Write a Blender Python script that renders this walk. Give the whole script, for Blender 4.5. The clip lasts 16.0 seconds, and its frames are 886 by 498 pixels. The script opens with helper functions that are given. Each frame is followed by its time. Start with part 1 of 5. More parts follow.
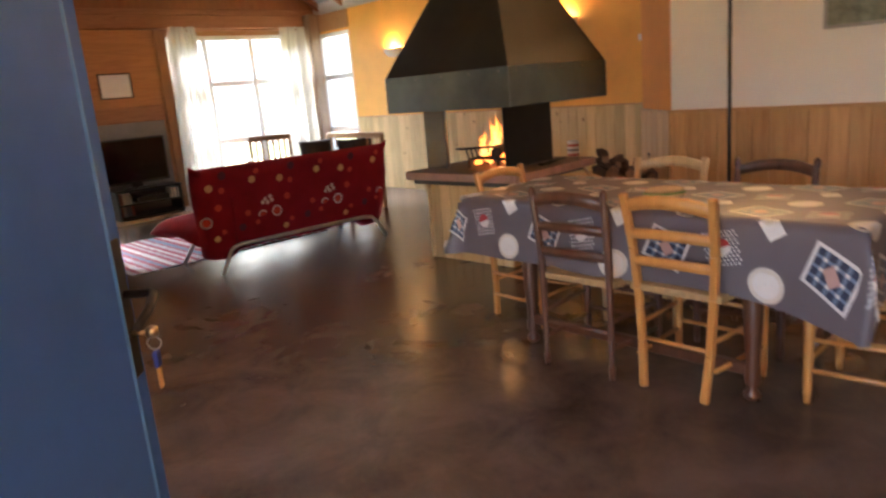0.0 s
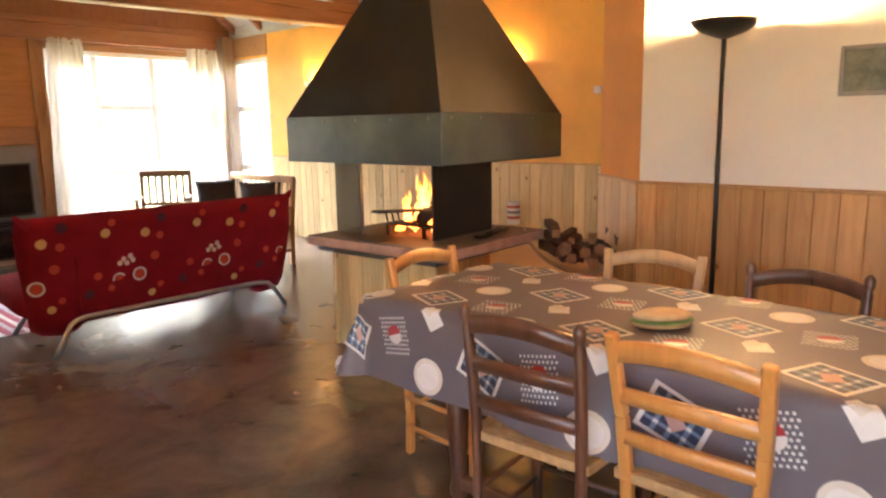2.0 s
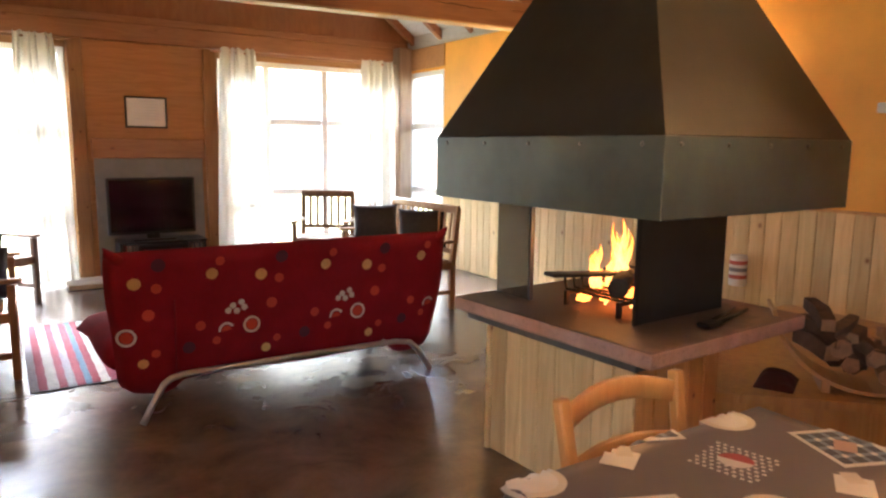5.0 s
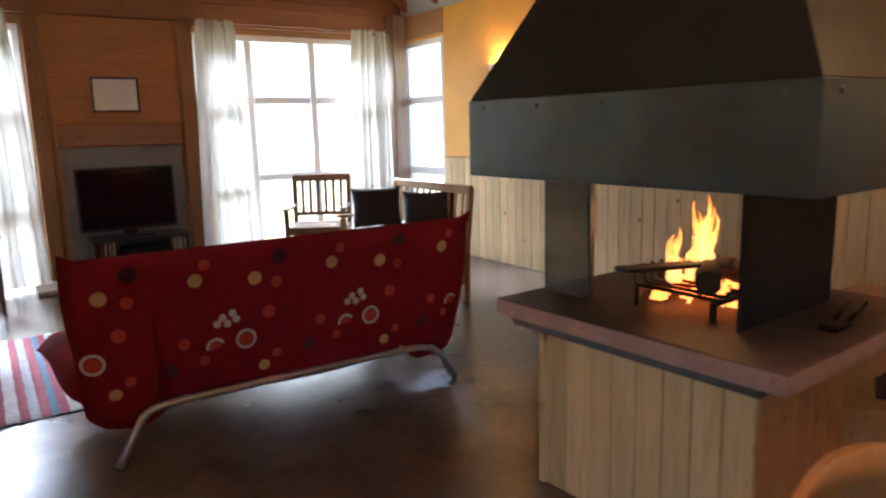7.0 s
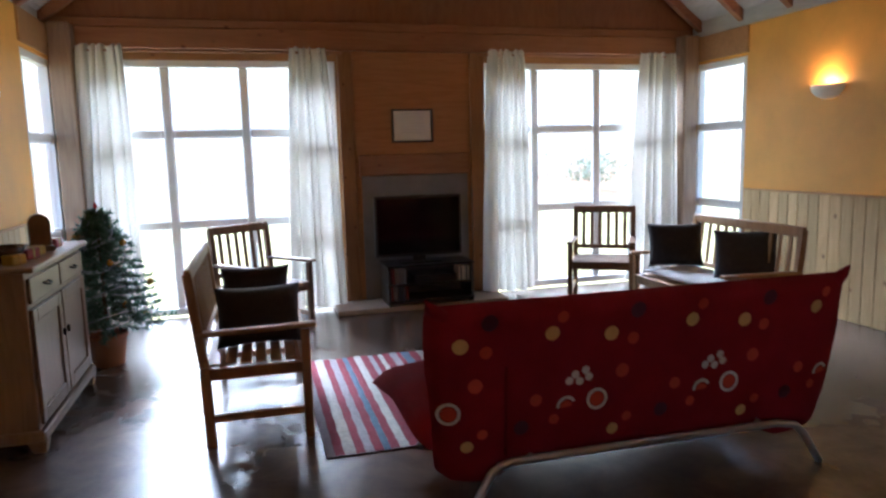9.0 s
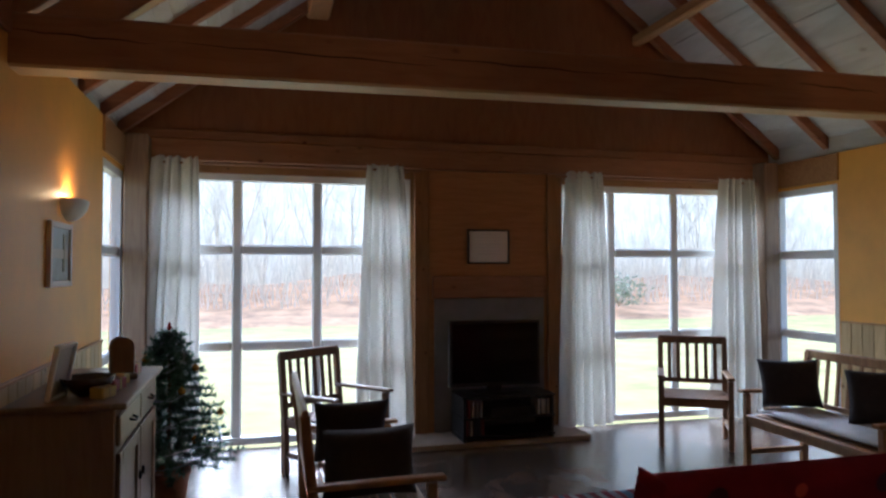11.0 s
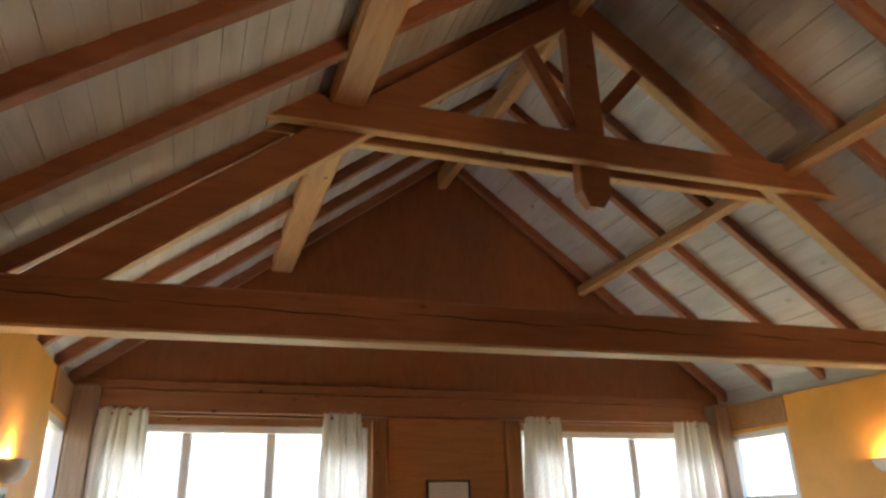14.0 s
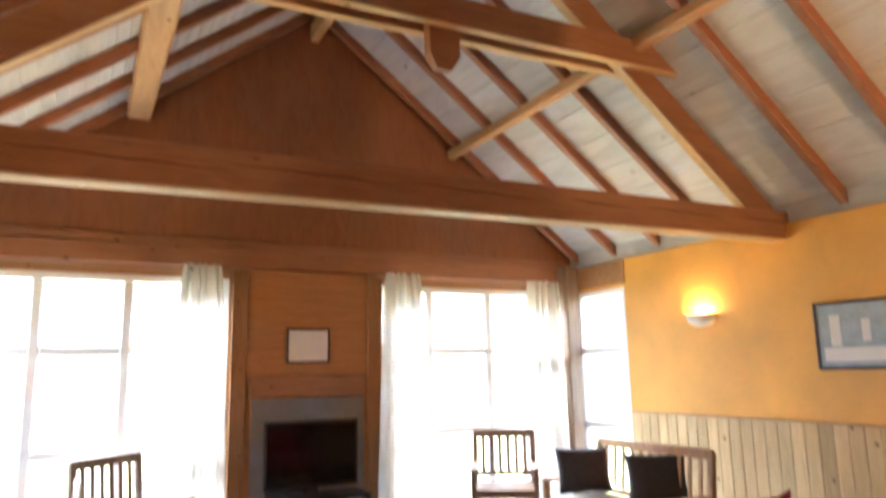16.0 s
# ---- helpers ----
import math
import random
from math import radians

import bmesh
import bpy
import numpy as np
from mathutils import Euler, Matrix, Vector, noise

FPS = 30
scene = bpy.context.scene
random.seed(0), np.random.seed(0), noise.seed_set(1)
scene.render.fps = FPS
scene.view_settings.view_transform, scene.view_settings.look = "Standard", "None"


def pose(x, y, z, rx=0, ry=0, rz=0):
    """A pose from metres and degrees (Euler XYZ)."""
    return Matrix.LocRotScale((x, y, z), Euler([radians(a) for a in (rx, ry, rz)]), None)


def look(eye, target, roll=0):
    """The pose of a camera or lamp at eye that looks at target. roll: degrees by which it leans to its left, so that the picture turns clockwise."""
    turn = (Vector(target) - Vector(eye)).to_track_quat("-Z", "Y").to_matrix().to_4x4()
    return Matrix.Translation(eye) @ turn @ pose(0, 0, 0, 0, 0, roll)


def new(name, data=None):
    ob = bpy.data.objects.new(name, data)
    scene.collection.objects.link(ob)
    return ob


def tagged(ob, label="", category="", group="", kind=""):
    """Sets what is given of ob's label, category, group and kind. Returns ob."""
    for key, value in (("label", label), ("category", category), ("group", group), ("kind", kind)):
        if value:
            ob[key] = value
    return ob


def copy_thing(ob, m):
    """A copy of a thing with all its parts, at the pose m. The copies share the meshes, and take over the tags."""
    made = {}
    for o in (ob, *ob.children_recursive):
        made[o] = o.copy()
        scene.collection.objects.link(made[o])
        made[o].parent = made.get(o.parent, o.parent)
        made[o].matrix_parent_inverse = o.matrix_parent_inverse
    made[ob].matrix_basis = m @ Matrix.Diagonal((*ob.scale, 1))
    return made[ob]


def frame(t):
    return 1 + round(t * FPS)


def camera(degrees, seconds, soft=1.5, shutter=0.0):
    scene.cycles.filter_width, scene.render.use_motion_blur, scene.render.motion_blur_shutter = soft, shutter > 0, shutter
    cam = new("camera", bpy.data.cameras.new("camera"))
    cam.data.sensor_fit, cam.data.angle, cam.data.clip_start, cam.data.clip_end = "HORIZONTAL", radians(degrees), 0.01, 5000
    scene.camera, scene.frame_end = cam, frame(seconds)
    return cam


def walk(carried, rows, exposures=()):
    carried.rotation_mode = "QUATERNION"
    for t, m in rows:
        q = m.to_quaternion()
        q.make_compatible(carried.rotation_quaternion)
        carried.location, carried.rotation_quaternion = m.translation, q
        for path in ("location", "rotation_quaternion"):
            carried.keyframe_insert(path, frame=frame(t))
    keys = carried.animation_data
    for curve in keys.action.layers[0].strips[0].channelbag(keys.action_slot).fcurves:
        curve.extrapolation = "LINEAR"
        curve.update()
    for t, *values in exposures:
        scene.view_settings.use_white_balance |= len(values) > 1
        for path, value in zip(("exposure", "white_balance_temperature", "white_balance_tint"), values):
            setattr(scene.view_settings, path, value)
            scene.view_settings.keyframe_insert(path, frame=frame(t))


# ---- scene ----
cam = camera(65.1, 16.0, soft=2.3, shutter=0.5)
PATH = [
    (0, (0.265, 0.998, 1.338), (1.56, 2.454, 0.889), -5.0),
    (0.5, (0.501, 1.155, 1.382), (1.698, 2.702, 0.966), -1.7),
    (1, (0.727, 1.353, 1.392), (1.899, 2.922, 0.991), -1.6),
    (1.5, (0.936, 1.595, 1.386), (2.322, 2.988, 1.013), -2.9),
    (2, (1.157, 1.768, 1.383), (2.612, 3.094, 1.033), -1.0),
    (2.5, (1.343, 1.959, 1.399), (2.762, 3.334, 1.088), -0.5),
    (3, (1.449, 2.19, 1.401), (2.881, 3.555, 1.113), -3.4),
    (3.5, (1.558, 2.369, 1.414), (2.976, 3.752, 1.134), -2.5),
    (4, (1.726, 2.502, 1.411), (2.956, 4.059, 1.158), -1.0),
    (6.5, (2.265, 3.127, 1.376), (3.289, 4.818, 1.07), 1.1),
    (7, (2.233, 3.34, 1.364), (3.323, 4.979, 1.013), -1.5),
    (7.5, (2.157, 3.519, 1.368), (2.971, 5.302, 0.972), -0.3),
    (8, (2.086, 3.717, 1.399), (2.683, 5.586, 1.014), -0.9),
    (8.5, (1.956, 3.843, 1.426), (2.608, 5.699, 1.063), -2.7),
    (9, (1.843, 3.877, 1.451), (2.368, 5.787, 1.177), -1.5),
    (11.5, (1.242, 4.509, 1.509), (1.768, 6.432, 1.677), -0.2),
    (12, (1.215, 4.509, 1.514), (1.731, 6.419, 1.804), -0.4),
    (12.5, (1.187, 4.495, 1.54), (1.709, 6.383, 1.944), -0.0),
    (13, (1.18, 4.465, 1.539), (1.736, 6.313, 2.062), -0.0),
    (13.5, (1.181, 4.434, 1.545), (1.77, 6.237, 2.178), -0.8),
    (14, (1.19, 4.412, 1.557), (1.825, 6.165, 2.282), -1.5),
    (14.5, (1.184, 4.41, 1.555), (1.908, 6.101, 2.34), -2.4),
    (15, (1.266, 4.354, 1.563), (2.057, 6.026, 2.325), -4.3),
    (15.5, (1.384, 4.235, 1.547), (2.244, 5.925, 2.182), -2.3),
    (16, (1.509, 4.144, 1.468), (2.419, 5.891, 1.813), -1.1),
]
EXPOSURES = [(0.0, 3.62, 5500, 10), (0.6, 4.1, 5600, 10), (1.5, 4.34, 5750, 10), (4.0, 4.36, 5700, 10), (6.5, 3.18, 5000, 10), (7.5, 3.2, 4950, 10), (8.5, 2.7, 4800, 10), (9.0, 2.5, 4800, 10), (11.5, 1.46, 4750, 10), (12.5, 1.58, 4800, 10), (13.5, 2.3, 5250, 10), (14.5, 3.25, 5400, 10), (16.0, 4.0, 5100, 10)]
walk(cam, [(t, look(eye, target, roll)) for t, eye, target, roll in PATH], EXPOSURES)

# ---- world and large lights ----
world = bpy.data.worlds.new("sky")
scene.world = world
world.use_nodes = True
wn, wl = world.node_tree.nodes, world.node_tree.links
sky = wn.new("ShaderNodeTexSky")
sky.sky_type, sky.sun_disc = "NISHITA", False
sky.sun_elevation, sky.sun_rotation = radians(38), radians(-8)
sky.air_density, sky.dust_density, sky.ozone_density = 1.0, 2.0, 1.0
wn["Background"].inputs["Strength"].default_value = 0.15
grey = wn.new("ShaderNodeHueSaturation")
grey.inputs["Saturation"].default_value = 0.55
wl.new(sky.outputs["Color"], grey.inputs["Color"])
wl.new(grey.outputs["Color"], wn["Background"].inputs["Color"])
sun = new("sun", bpy.data.lights.new("sun", "SUN"))
sun.data.energy, sun.data.angle, sun.data.color = 2.2, radians(25), (1.0, 0.96, 0.9)
sun.matrix_world = look((0, 0, 0), (0.11, -0.78, -0.62))


# ---- materials ----
def material(name, base, rough=0.6, metal=0.0):
    m = bpy.data.materials.new(name)
    m.use_nodes = True
    b = m.node_tree.nodes["Principled BSDF"]
    b.inputs["Base Color"].default_value = (*base, 1)
    b.inputs["Roughness"].default_value = rough
    b.inputs["Metallic"].default_value = metal
    return m, m.node_tree.nodes, m.node_tree.links, b


def coords(n, l, scale, space="Object", rot=(0, 0, 0)):
    tc, mp = n.new("ShaderNodeTexCoord"), n.new("ShaderNodeMapping")
    mp.inputs["Scale"].default_value = scale
    mp.inputs["Rotation"].default_value = rot
    l.new(tc.outputs[space], mp.inputs["Vector"])
    return mp.outputs["Vector"]


def noise_tex(n, l, vec, scale, detail=4.0, rough=0.55, dist=0.0):
    t = n.new("ShaderNodeTexNoise")
    t.inputs["Scale"].default_value, t.inputs["Detail"].default_value = scale, detail
    t.inputs["Roughness"].default_value, t.inputs["Distortion"].default_value = rough, dist
    l.new(vec, t.inputs["Vector"])
    return t.outputs["Fac"]


def ramp(n, l, fac, stops):
    r = n.new("ShaderNodeValToRGB")
    e = r.color_ramp.elements
    while len(e) < len(stops):
        e.new(0.5)
    for k, (p, c) in zip(e, stops):
        k.position, k.color = p, (*c, 1)
    l.new(fac, r.inputs["Fac"])
    return r.outputs["Color"]


def mix(n, l, fac, a, b, mode="MIX"):
    m = n.new("ShaderNodeMix")
    m.data_type, m.blend_type = "RGBA", mode
    for sock, v in ((m.inputs["Factor"], fac), (m.inputs["A"], a), (m.inputs["B"], b)):
        if isinstance(v, (int, float)):
            sock.default_value = v
        elif isinstance(v, tuple):
            sock.default_value = (*v, 1)
        else:
            l.new(v, sock)
    return m.outputs["Result"]


def bump(n, l, b, height, strength=0.2, distance=0.01):
    k = n.new("ShaderNodeBump")
    k.inputs["Strength"].default_value, k.inputs["Distance"].default_value = strength, distance
    l.new(height, k.inputs["Height"])
    l.new(k.outputs["Normal"], b.inputs["Normal"])


def span(n, l, fac, lo, hi):
    r = n.new("ShaderNodeMapRange")
    r.inputs["To Min"].default_value, r.inputs["To Max"].default_value = lo, hi
    l.new(fac, r.inputs["Value"])
    return r.outputs["Result"]


def wood(name, dark, light, grain=(1, 14, 14), rough=0.45, vary=0.25, knots=0.0, coat=0.0, space="Object", flat=None):
    """Wood whose grain runs along the axis with the smallest scale; each object differs a little."""
    m, n, l, b = material(name, light, rough)
    info = n.new("ShaderNodeObjectInfo")
    v = coords(n, l, grain, space)
    off = n.new("ShaderNodeVectorMath")
    off.operation = "MULTIPLY_ADD"
    off.inputs[1].default_value = (1, 1, 1)
    sc = n.new("ShaderNodeVectorMath")
    sc.operation = "SCALE"
    sc.inputs[0].default_value = (37.0, 53.0, 71.0)
    l.new(info.outputs["Random"], sc.inputs["Scale"])
    l.new(v, off.inputs[0])
    l.new(sc.outputs["Vector"], off.inputs[2])
    v = off.outputs["Vector"]
    g = noise_tex(n, l, v, 2.0, 4.0, 0.55, 1.6)
    c = ramp(n, l, g, [(0.25, dark), (0.6, light)])
    broad = noise_tex(n, l, v, 0.35, 2.0)
    c = mix(n, l, span(n, l, broad, 0.0, 0.5), c, tuple(x * 0.72 for x in light), "MIX")
    tone = span(n, l, info.outputs["Random"], 1 - vary, 1 + vary * 0.5)
    hsv = n.new("ShaderNodeHueSaturation")
    l.new(tone, hsv.inputs["Value"])
    l.new(c, hsv.inputs["Color"])
    c = hsv.outputs["Color"]
    if knots:
        vv = n.new("ShaderNodeTexVoronoi")
        vv.inputs["Scale"].default_value = knots
        v2 = coords(n, l, tuple(0.01 if k == flat else 1.0 if x == min(grain) else (1.25 if flat else 1.6) for k, x in enumerate(grain)), space)
        o2 = n.new("ShaderNodeVectorMath")
        l.new(v2, o2.inputs[0])
        l.new(sc.outputs["Vector"], o2.inputs[1])
        if flat is None:
            l.new(o2.outputs["Vector"], vv.inputs["Vector"])
        else:
            vv.voronoi_dimensions = "2D"
            sx = n.new("ShaderNodeSeparateXYZ")
            cx = n.new("ShaderNodeCombineXYZ")
            l.new(o2.outputs["Vector"], sx.inputs[0])
            l.new(sx.outputs["X"], cx.inputs["X"])
            l.new(sx.outputs["Z"], cx.inputs["Y"])
            l.new(cx.outputs[0], vv.inputs["Vector"])
        k = ramp(n, l, vv.outputs["Distance"], [(0.014, (1, 1, 1)), (0.026, (0.4, 0.4, 0.4)), (0.05, (0, 0, 0))] if flat else [(0.035, (1, 1, 1)), (0.06, (0.45, 0.45, 0.45)), (0.1, (0, 0, 0))])
        c = mix(n, l, k, c, (dark[0] * 0.4, dark[1] * 0.28, dark[2] * 0.25))
    l.new(c, b.inputs["Base Color"])
    l.new(span(n, l, g, rough - 0.08, rough + 0.12), b.inputs["Roughness"])
    b.inputs["Coat Weight"].default_value = coat
    b.inputs["Coat Roughness"].default_value = 0.15
    bump(n, l, b, g, 0.12, 0.004)
    return m


def plain(name, base, rough=0.6, metal=0.0, var=0.15, scale=6.0, bumps=0.08, space="Object"):
    """A surface of one colour with faint large and small variation."""
    m, n, l, b = material(name, base, rough, metal)
    v = coords(n, l, (1, 1, 1), space)
    f = noise_tex(n, l, v, scale, 5.0, 0.6)
    c = ramp(n, l, f, [(0.25, tuple(x * (1 - var) for x in base)), (0.75, tuple(min(1, x * (1 + var)) for x in base))])
    l.new(c, b.inputs["Base Color"])
    fine = noise_tex(n, l, v, scale * 14, 3.0)
    l.new(span(n, l, f, max(0.03, rough - 0.08), rough + 0.08), b.inputs["Roughness"])
    bump(n, l, b, fine, bumps, 0.003)
    return m


def glow(name, base, strength):
    m, n, l, b = material(name, base, 0.5)
    b.inputs["Emission Color"].default_value = (*base, 1)
    b.inputs["Emission Strength"].default_value = strength
    return m


def concrete_floor():
    m, n, l, b = material("polished_concrete", (0.1, 0.07, 0.055), 0.25)
    v = coords(n, l, (1, 1, 1))
    big = noise_tex(n, l, v, 0.9, 5.0, 0.62, 0.8)
    mid = noise_tex(n, l, v, 3.2, 6.0, 0.66, 0.6)
    fine = noise_tex(n, l, v, 38, 4.0, 0.6)
    c1 = ramp(n, l, big, [(0.3, (0.036, 0.024, 0.019)), (0.5, (0.1, 0.068, 0.05)), (0.72, (0.18, 0.125, 0.094))])
    c2 = ramp(n, l, mid, [(0.36, (0.038, 0.026, 0.02)), (0.64, (0.17, 0.117, 0.086))])
    c = mix(n, l, 0.45, c1, c2)
    c = mix(n, l, span(n, l, fine, 0.0, 0.16), c, (0.22, 0.18, 0.15))
    l.new(c, b.inputs["Base Color"])
    l.new(span(n, l, big, 0.21, 0.29), b.inputs["Roughness"])
    b.inputs["Specular IOR Level"].default_value = 0.7
    bump(n, l, b, fine, 0.02, 0.002)
    return m


def glass_pane():
    m, n, l, b = material("window_glass", (1, 1, 1), 0.0)
    b.inputs["Transmission Weight"].default_value = 1.0
    b.inputs["IOR"].default_value = 1.02
    return m


PINE = wood("pine_boards", (0.52, 0.25, 0.08), (0.74, 0.43, 0.16), (9, 9, 0.8), 0.4, 0.25, 1.6, 0.15, flat=1)
PINE_PALE = wood("pale_pine_boards", (0.56, 0.38, 0.15), (0.76, 0.57, 0.27), (8, 8, 0.8), 0.45, 0.24, 1.6, flat=1)
PINE_H = wood("pine_panel", (0.3, 0.14, 0.046), (0.43, 0.23, 0.085), (1, 9, 9), 0.4, 0.15, 2.4, 0.15, flat=1)
GABLE = wood("gable_panel", (0.25, 0.095, 0.034), (0.33, 0.14, 0.054), (5, 5, 1.2), 0.42, 0.1)
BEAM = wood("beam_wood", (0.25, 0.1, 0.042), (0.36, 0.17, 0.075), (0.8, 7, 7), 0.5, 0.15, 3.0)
BEAM_X = wood("beam_wood_pale", (0.46, 0.25, 0.09), (0.64, 0.4, 0.17), (7, 0.8, 7), 0.5, 0.12, 3.0)
# paler beam wood: window light from below put into the colour
UNDERLIT = wood("underlit_beam_wood", (0.5, 0.33, 0.13), (0.68, 0.48, 0.22), (0.8, 7, 7), 0.55, 0.12, 3.0)
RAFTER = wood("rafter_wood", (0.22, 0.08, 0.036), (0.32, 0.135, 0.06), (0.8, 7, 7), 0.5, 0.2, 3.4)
WHITEWASH = wood("whitewashed_boards", (0.46, 0.46, 0.44), (0.65, 0.66, 0.65), (3, 0.5, 3), 0.6, 0.0, 1.8)
PINE_UP = wood("upright_pine", (0.27, 0.12, 0.04), (0.4, 0.205, 0.075), (9, 9, 0.8), 0.42, 0.12, 2.6, 0.1, flat=1)
OCHRE = plain("ochre_stained_ply", (0.78, 0.4, 0.048), 0.5, var=0.16, scale=1.6)
ORANGE = plain("orange_stained_ply", (0.7, 0.27, 0.03), 0.7, var=0.16, scale=1.6)
CREAM = plain("cream_paint", (0.87, 0.82, 0.73), 0.6, var=0.05, scale=1.2)
FLOOR = concrete_floor()
GLASS = glass_pane()
WHITE_FRAME = plain("white_window_paint", (0.84, 0.85, 0.86), 0.35, var=0.04)
STEEL = plain("dark_hood_steel", (0.046, 0.043, 0.038), 0.46, 0.75, var=0.3, scale=2.2)
SKIRT = plain("blued_sheet_steel", (0.098, 0.122, 0.122), 0.4, 0.75, var=0.28, scale=3.5)


def sandstone():
    """Pink stone whose top is stained brown by soot and ash round the grate."""
    m, n, l, b = material("pink_sandstone", (0.42, 0.26, 0.2), 0.65)
    v = coords(n, l, (1, 1, 1))
    f = noise_tex(n, l, v, 9, 5.0, 0.6)
    c = ramp(n, l, f, [(0.25, (0.33, 0.2, 0.155)), (0.75, (0.48, 0.3, 0.235))])
    c = mix(n, l, ramp(n, l, noise_tex(n, l, v, 70, 3.0), [(0.55, (0, 0, 0)), (0.7, (0.5, 0.5, 0.5))]), c, (0.2, 0.12, 0.1))
    away = n.new("ShaderNodeVectorMath")
    away.operation = "DISTANCE"
    away.inputs[1].default_value = (-0.12, 0.2, 0.7)
    l.new(v, away.inputs[0])
    reach = n.new("ShaderNodeMath")
    reach.operation = "MULTIPLY_ADD"
    reach.inputs[1].default_value = 0.45
    l.new(noise_tex(n, l, v, 5, 5.0, 0.65), reach.inputs[0])
    l.new(away.outputs["Value"], reach.inputs[2])
    stain = ramp(n, l, reach.outputs[0], [(0.5, (0.96, 0.96, 0.96)), (0.78, (0.88, 0.88, 0.88)), (0.95, (0.7, 0.7, 0.7)), (1.12, (0.5, 0.5, 0.5))])
    sep = n.new("ShaderNodeSeparateXYZ")
    l.new(v, sep.inputs[0])
    top = n.new("ShaderNodeMath")
    top.operation = "GREATER_THAN"
    top.inputs[1].default_value = 0.696
    l.new(sep.outputs["Z"], top.inputs[0])
    c = mix(n, l, mix(n, l, 1.0, stain, top.outputs[0], "MULTIPLY"), c, (0.034, 0.025, 0.021))
    l.new(c, b.inputs["Base Color"])
    bump(n, l, b, noise_tex(n, l, v, 60, 4.0), 0.3, 0.004)
    return m


SLAB = sandstone()
BLACK = plain("black_paint", (0.015, 0.014, 0.014), 0.4, var=0.2)


# ---- mesh building ----
class Build:
    """Gathers simple solids into one mesh."""

    def __init__(self):
        self.bm = bmesh.new()

    def hull(self, corners, bevel=0.0, index=0, seg=1):
        vs = [self.bm.verts.new(c) for c in corners]
        fs = [self.bm.faces.new([vs[k] for k in f]) for f in ((0, 3, 2, 1), (4, 5, 6, 7), (0, 1, 5, 4), (1, 2, 6, 5), (2, 3, 7, 6), (3, 0, 4, 7))]
        for f in fs:
            f.material_index = index
        if bevel:
            es = list({e for f in fs for e in f.edges})
            r = bmesh.ops.bevel(self.bm, geom=es, offset=bevel, segments=seg, profile=0.6, affect="EDGES")
            for f in r["faces"]:
                f.material_index = index
        return self

    def box(self, x0, x1, y0, y1, z0, z1, bevel=0.0, index=0, seg=1):
        return self.hull([(x0, y0, z0), (x1, y0, z0), (x1, y1, z0), (x0, y1, z0), (x0, y0, z1), (x1, y0, z1), (x1, y1, z1), (x0, y1, z1)], bevel, index, seg)

    def beam(self, p, q, w, h, up=(0, 0, 1), bevel=0.0, index=0, w2=None, h2=None):
        """A bar from p to q, w wide and h high about its axis."""
        p, q = Vector(p), Vector(q)
        d = (q - p).normalized()
        s = d.cross(Vector(up)).normalized()
        u = s.cross(d).normalized()
        w2, h2 = w2 or w, h2 or h
        c = [p - s * w / 2 - u * h / 2, p + s * w / 2 - u * h / 2, q + s * w2 / 2 - u * h2 / 2, q - s * w2 / 2 - u * h2 / 2]
        c += [p - s * w / 2 + u * h / 2, p + s * w / 2 + u * h / 2, q + s * w2 / 2 + u * h2 / 2, q - s * w2 / 2 + u * h2 / 2]
        return self.hull(c, bevel, index)

    def tube(self, pts, radii, seg=10, index=0, caps=True):
        """A round bar along pts; radii is one number or one for each point."""
        pts = [Vector(p) for p in pts]
        if isinstance(radii, (int, float)):
            radii = [radii] * len(pts)
        rings = []
        side = None
        for k, p in enumerate(pts):
            d = (pts[min(k + 1, len(pts) - 1)] - pts[max(k - 1, 0)]).normalized()
            if side is None:
                side = d.orthogonal().normalized()
            side = (side - d * side.dot(d)).normalized()
            up = d.cross(side)
            rings.append([self.bm.verts.new(p + radii[k] * (math.cos(a) * side + math.sin(a) * up)) for a in (2 * math.pi * j / seg for j in range(seg))])
        fs = []
        for a, b in zip(rings, rings[1:]):
            for j in range(seg):
                fs.append(self.bm.faces.new((a[j], a[(j + 1) % seg], b[(j + 1) % seg], b[j])))
        if caps:
            fs += [self.bm.faces.new(rings[0][::-1]), self.bm.faces.new(rings[-1])]
        for f in fs:
            f.material_index, f.smooth = index, len(f.verts) == 4
        return self

    def lathe(self, centre, profile, seg=20, index=0, smooth=True):
        """Turned about the upright through centre; profile: rows of radius, height."""
        cx, cy, cz = centre
        rings = [[self.bm.verts.new((cx + r * math.cos(2 * math.pi * j / seg), cy + r * math.sin(2 * math.pi * j / seg), cz + z)) for j in range(seg)] for r, z in profile]
        for a, b in zip(rings, rings[1:]):
            for j in range(seg):
                f = self.bm.faces.new((a[j], a[(j + 1) % seg], b[(j + 1) % seg], b[j]))
                f.material_index, f.smooth = index, smooth
        for ring in (rings[0][::-1], rings[-1]):
            self.bm.faces.new(ring).material_index = index
        return self

    def sheet(self, fn, nu, nv, index=0, smooth=True):
        """A grid of nu by nv cells over fn(u, v) with u, v from 0 to 1."""
        g = [[self.bm.verts.new(fn(u / nu, v / nv)) for u in range(nu + 1)] for v in range(nv + 1)]
        for v in range(nv):
            for u in range(nu):
                f = self.bm.faces.new((g[v][u], g[v][u + 1], g[v + 1][u + 1], g[v + 1][u]))
                f.material_index, f.smooth = index, smooth
        return self

    def move(self, m):
        bmesh.ops.transform(self.bm, matrix=m, verts=self.bm.verts)
        return self

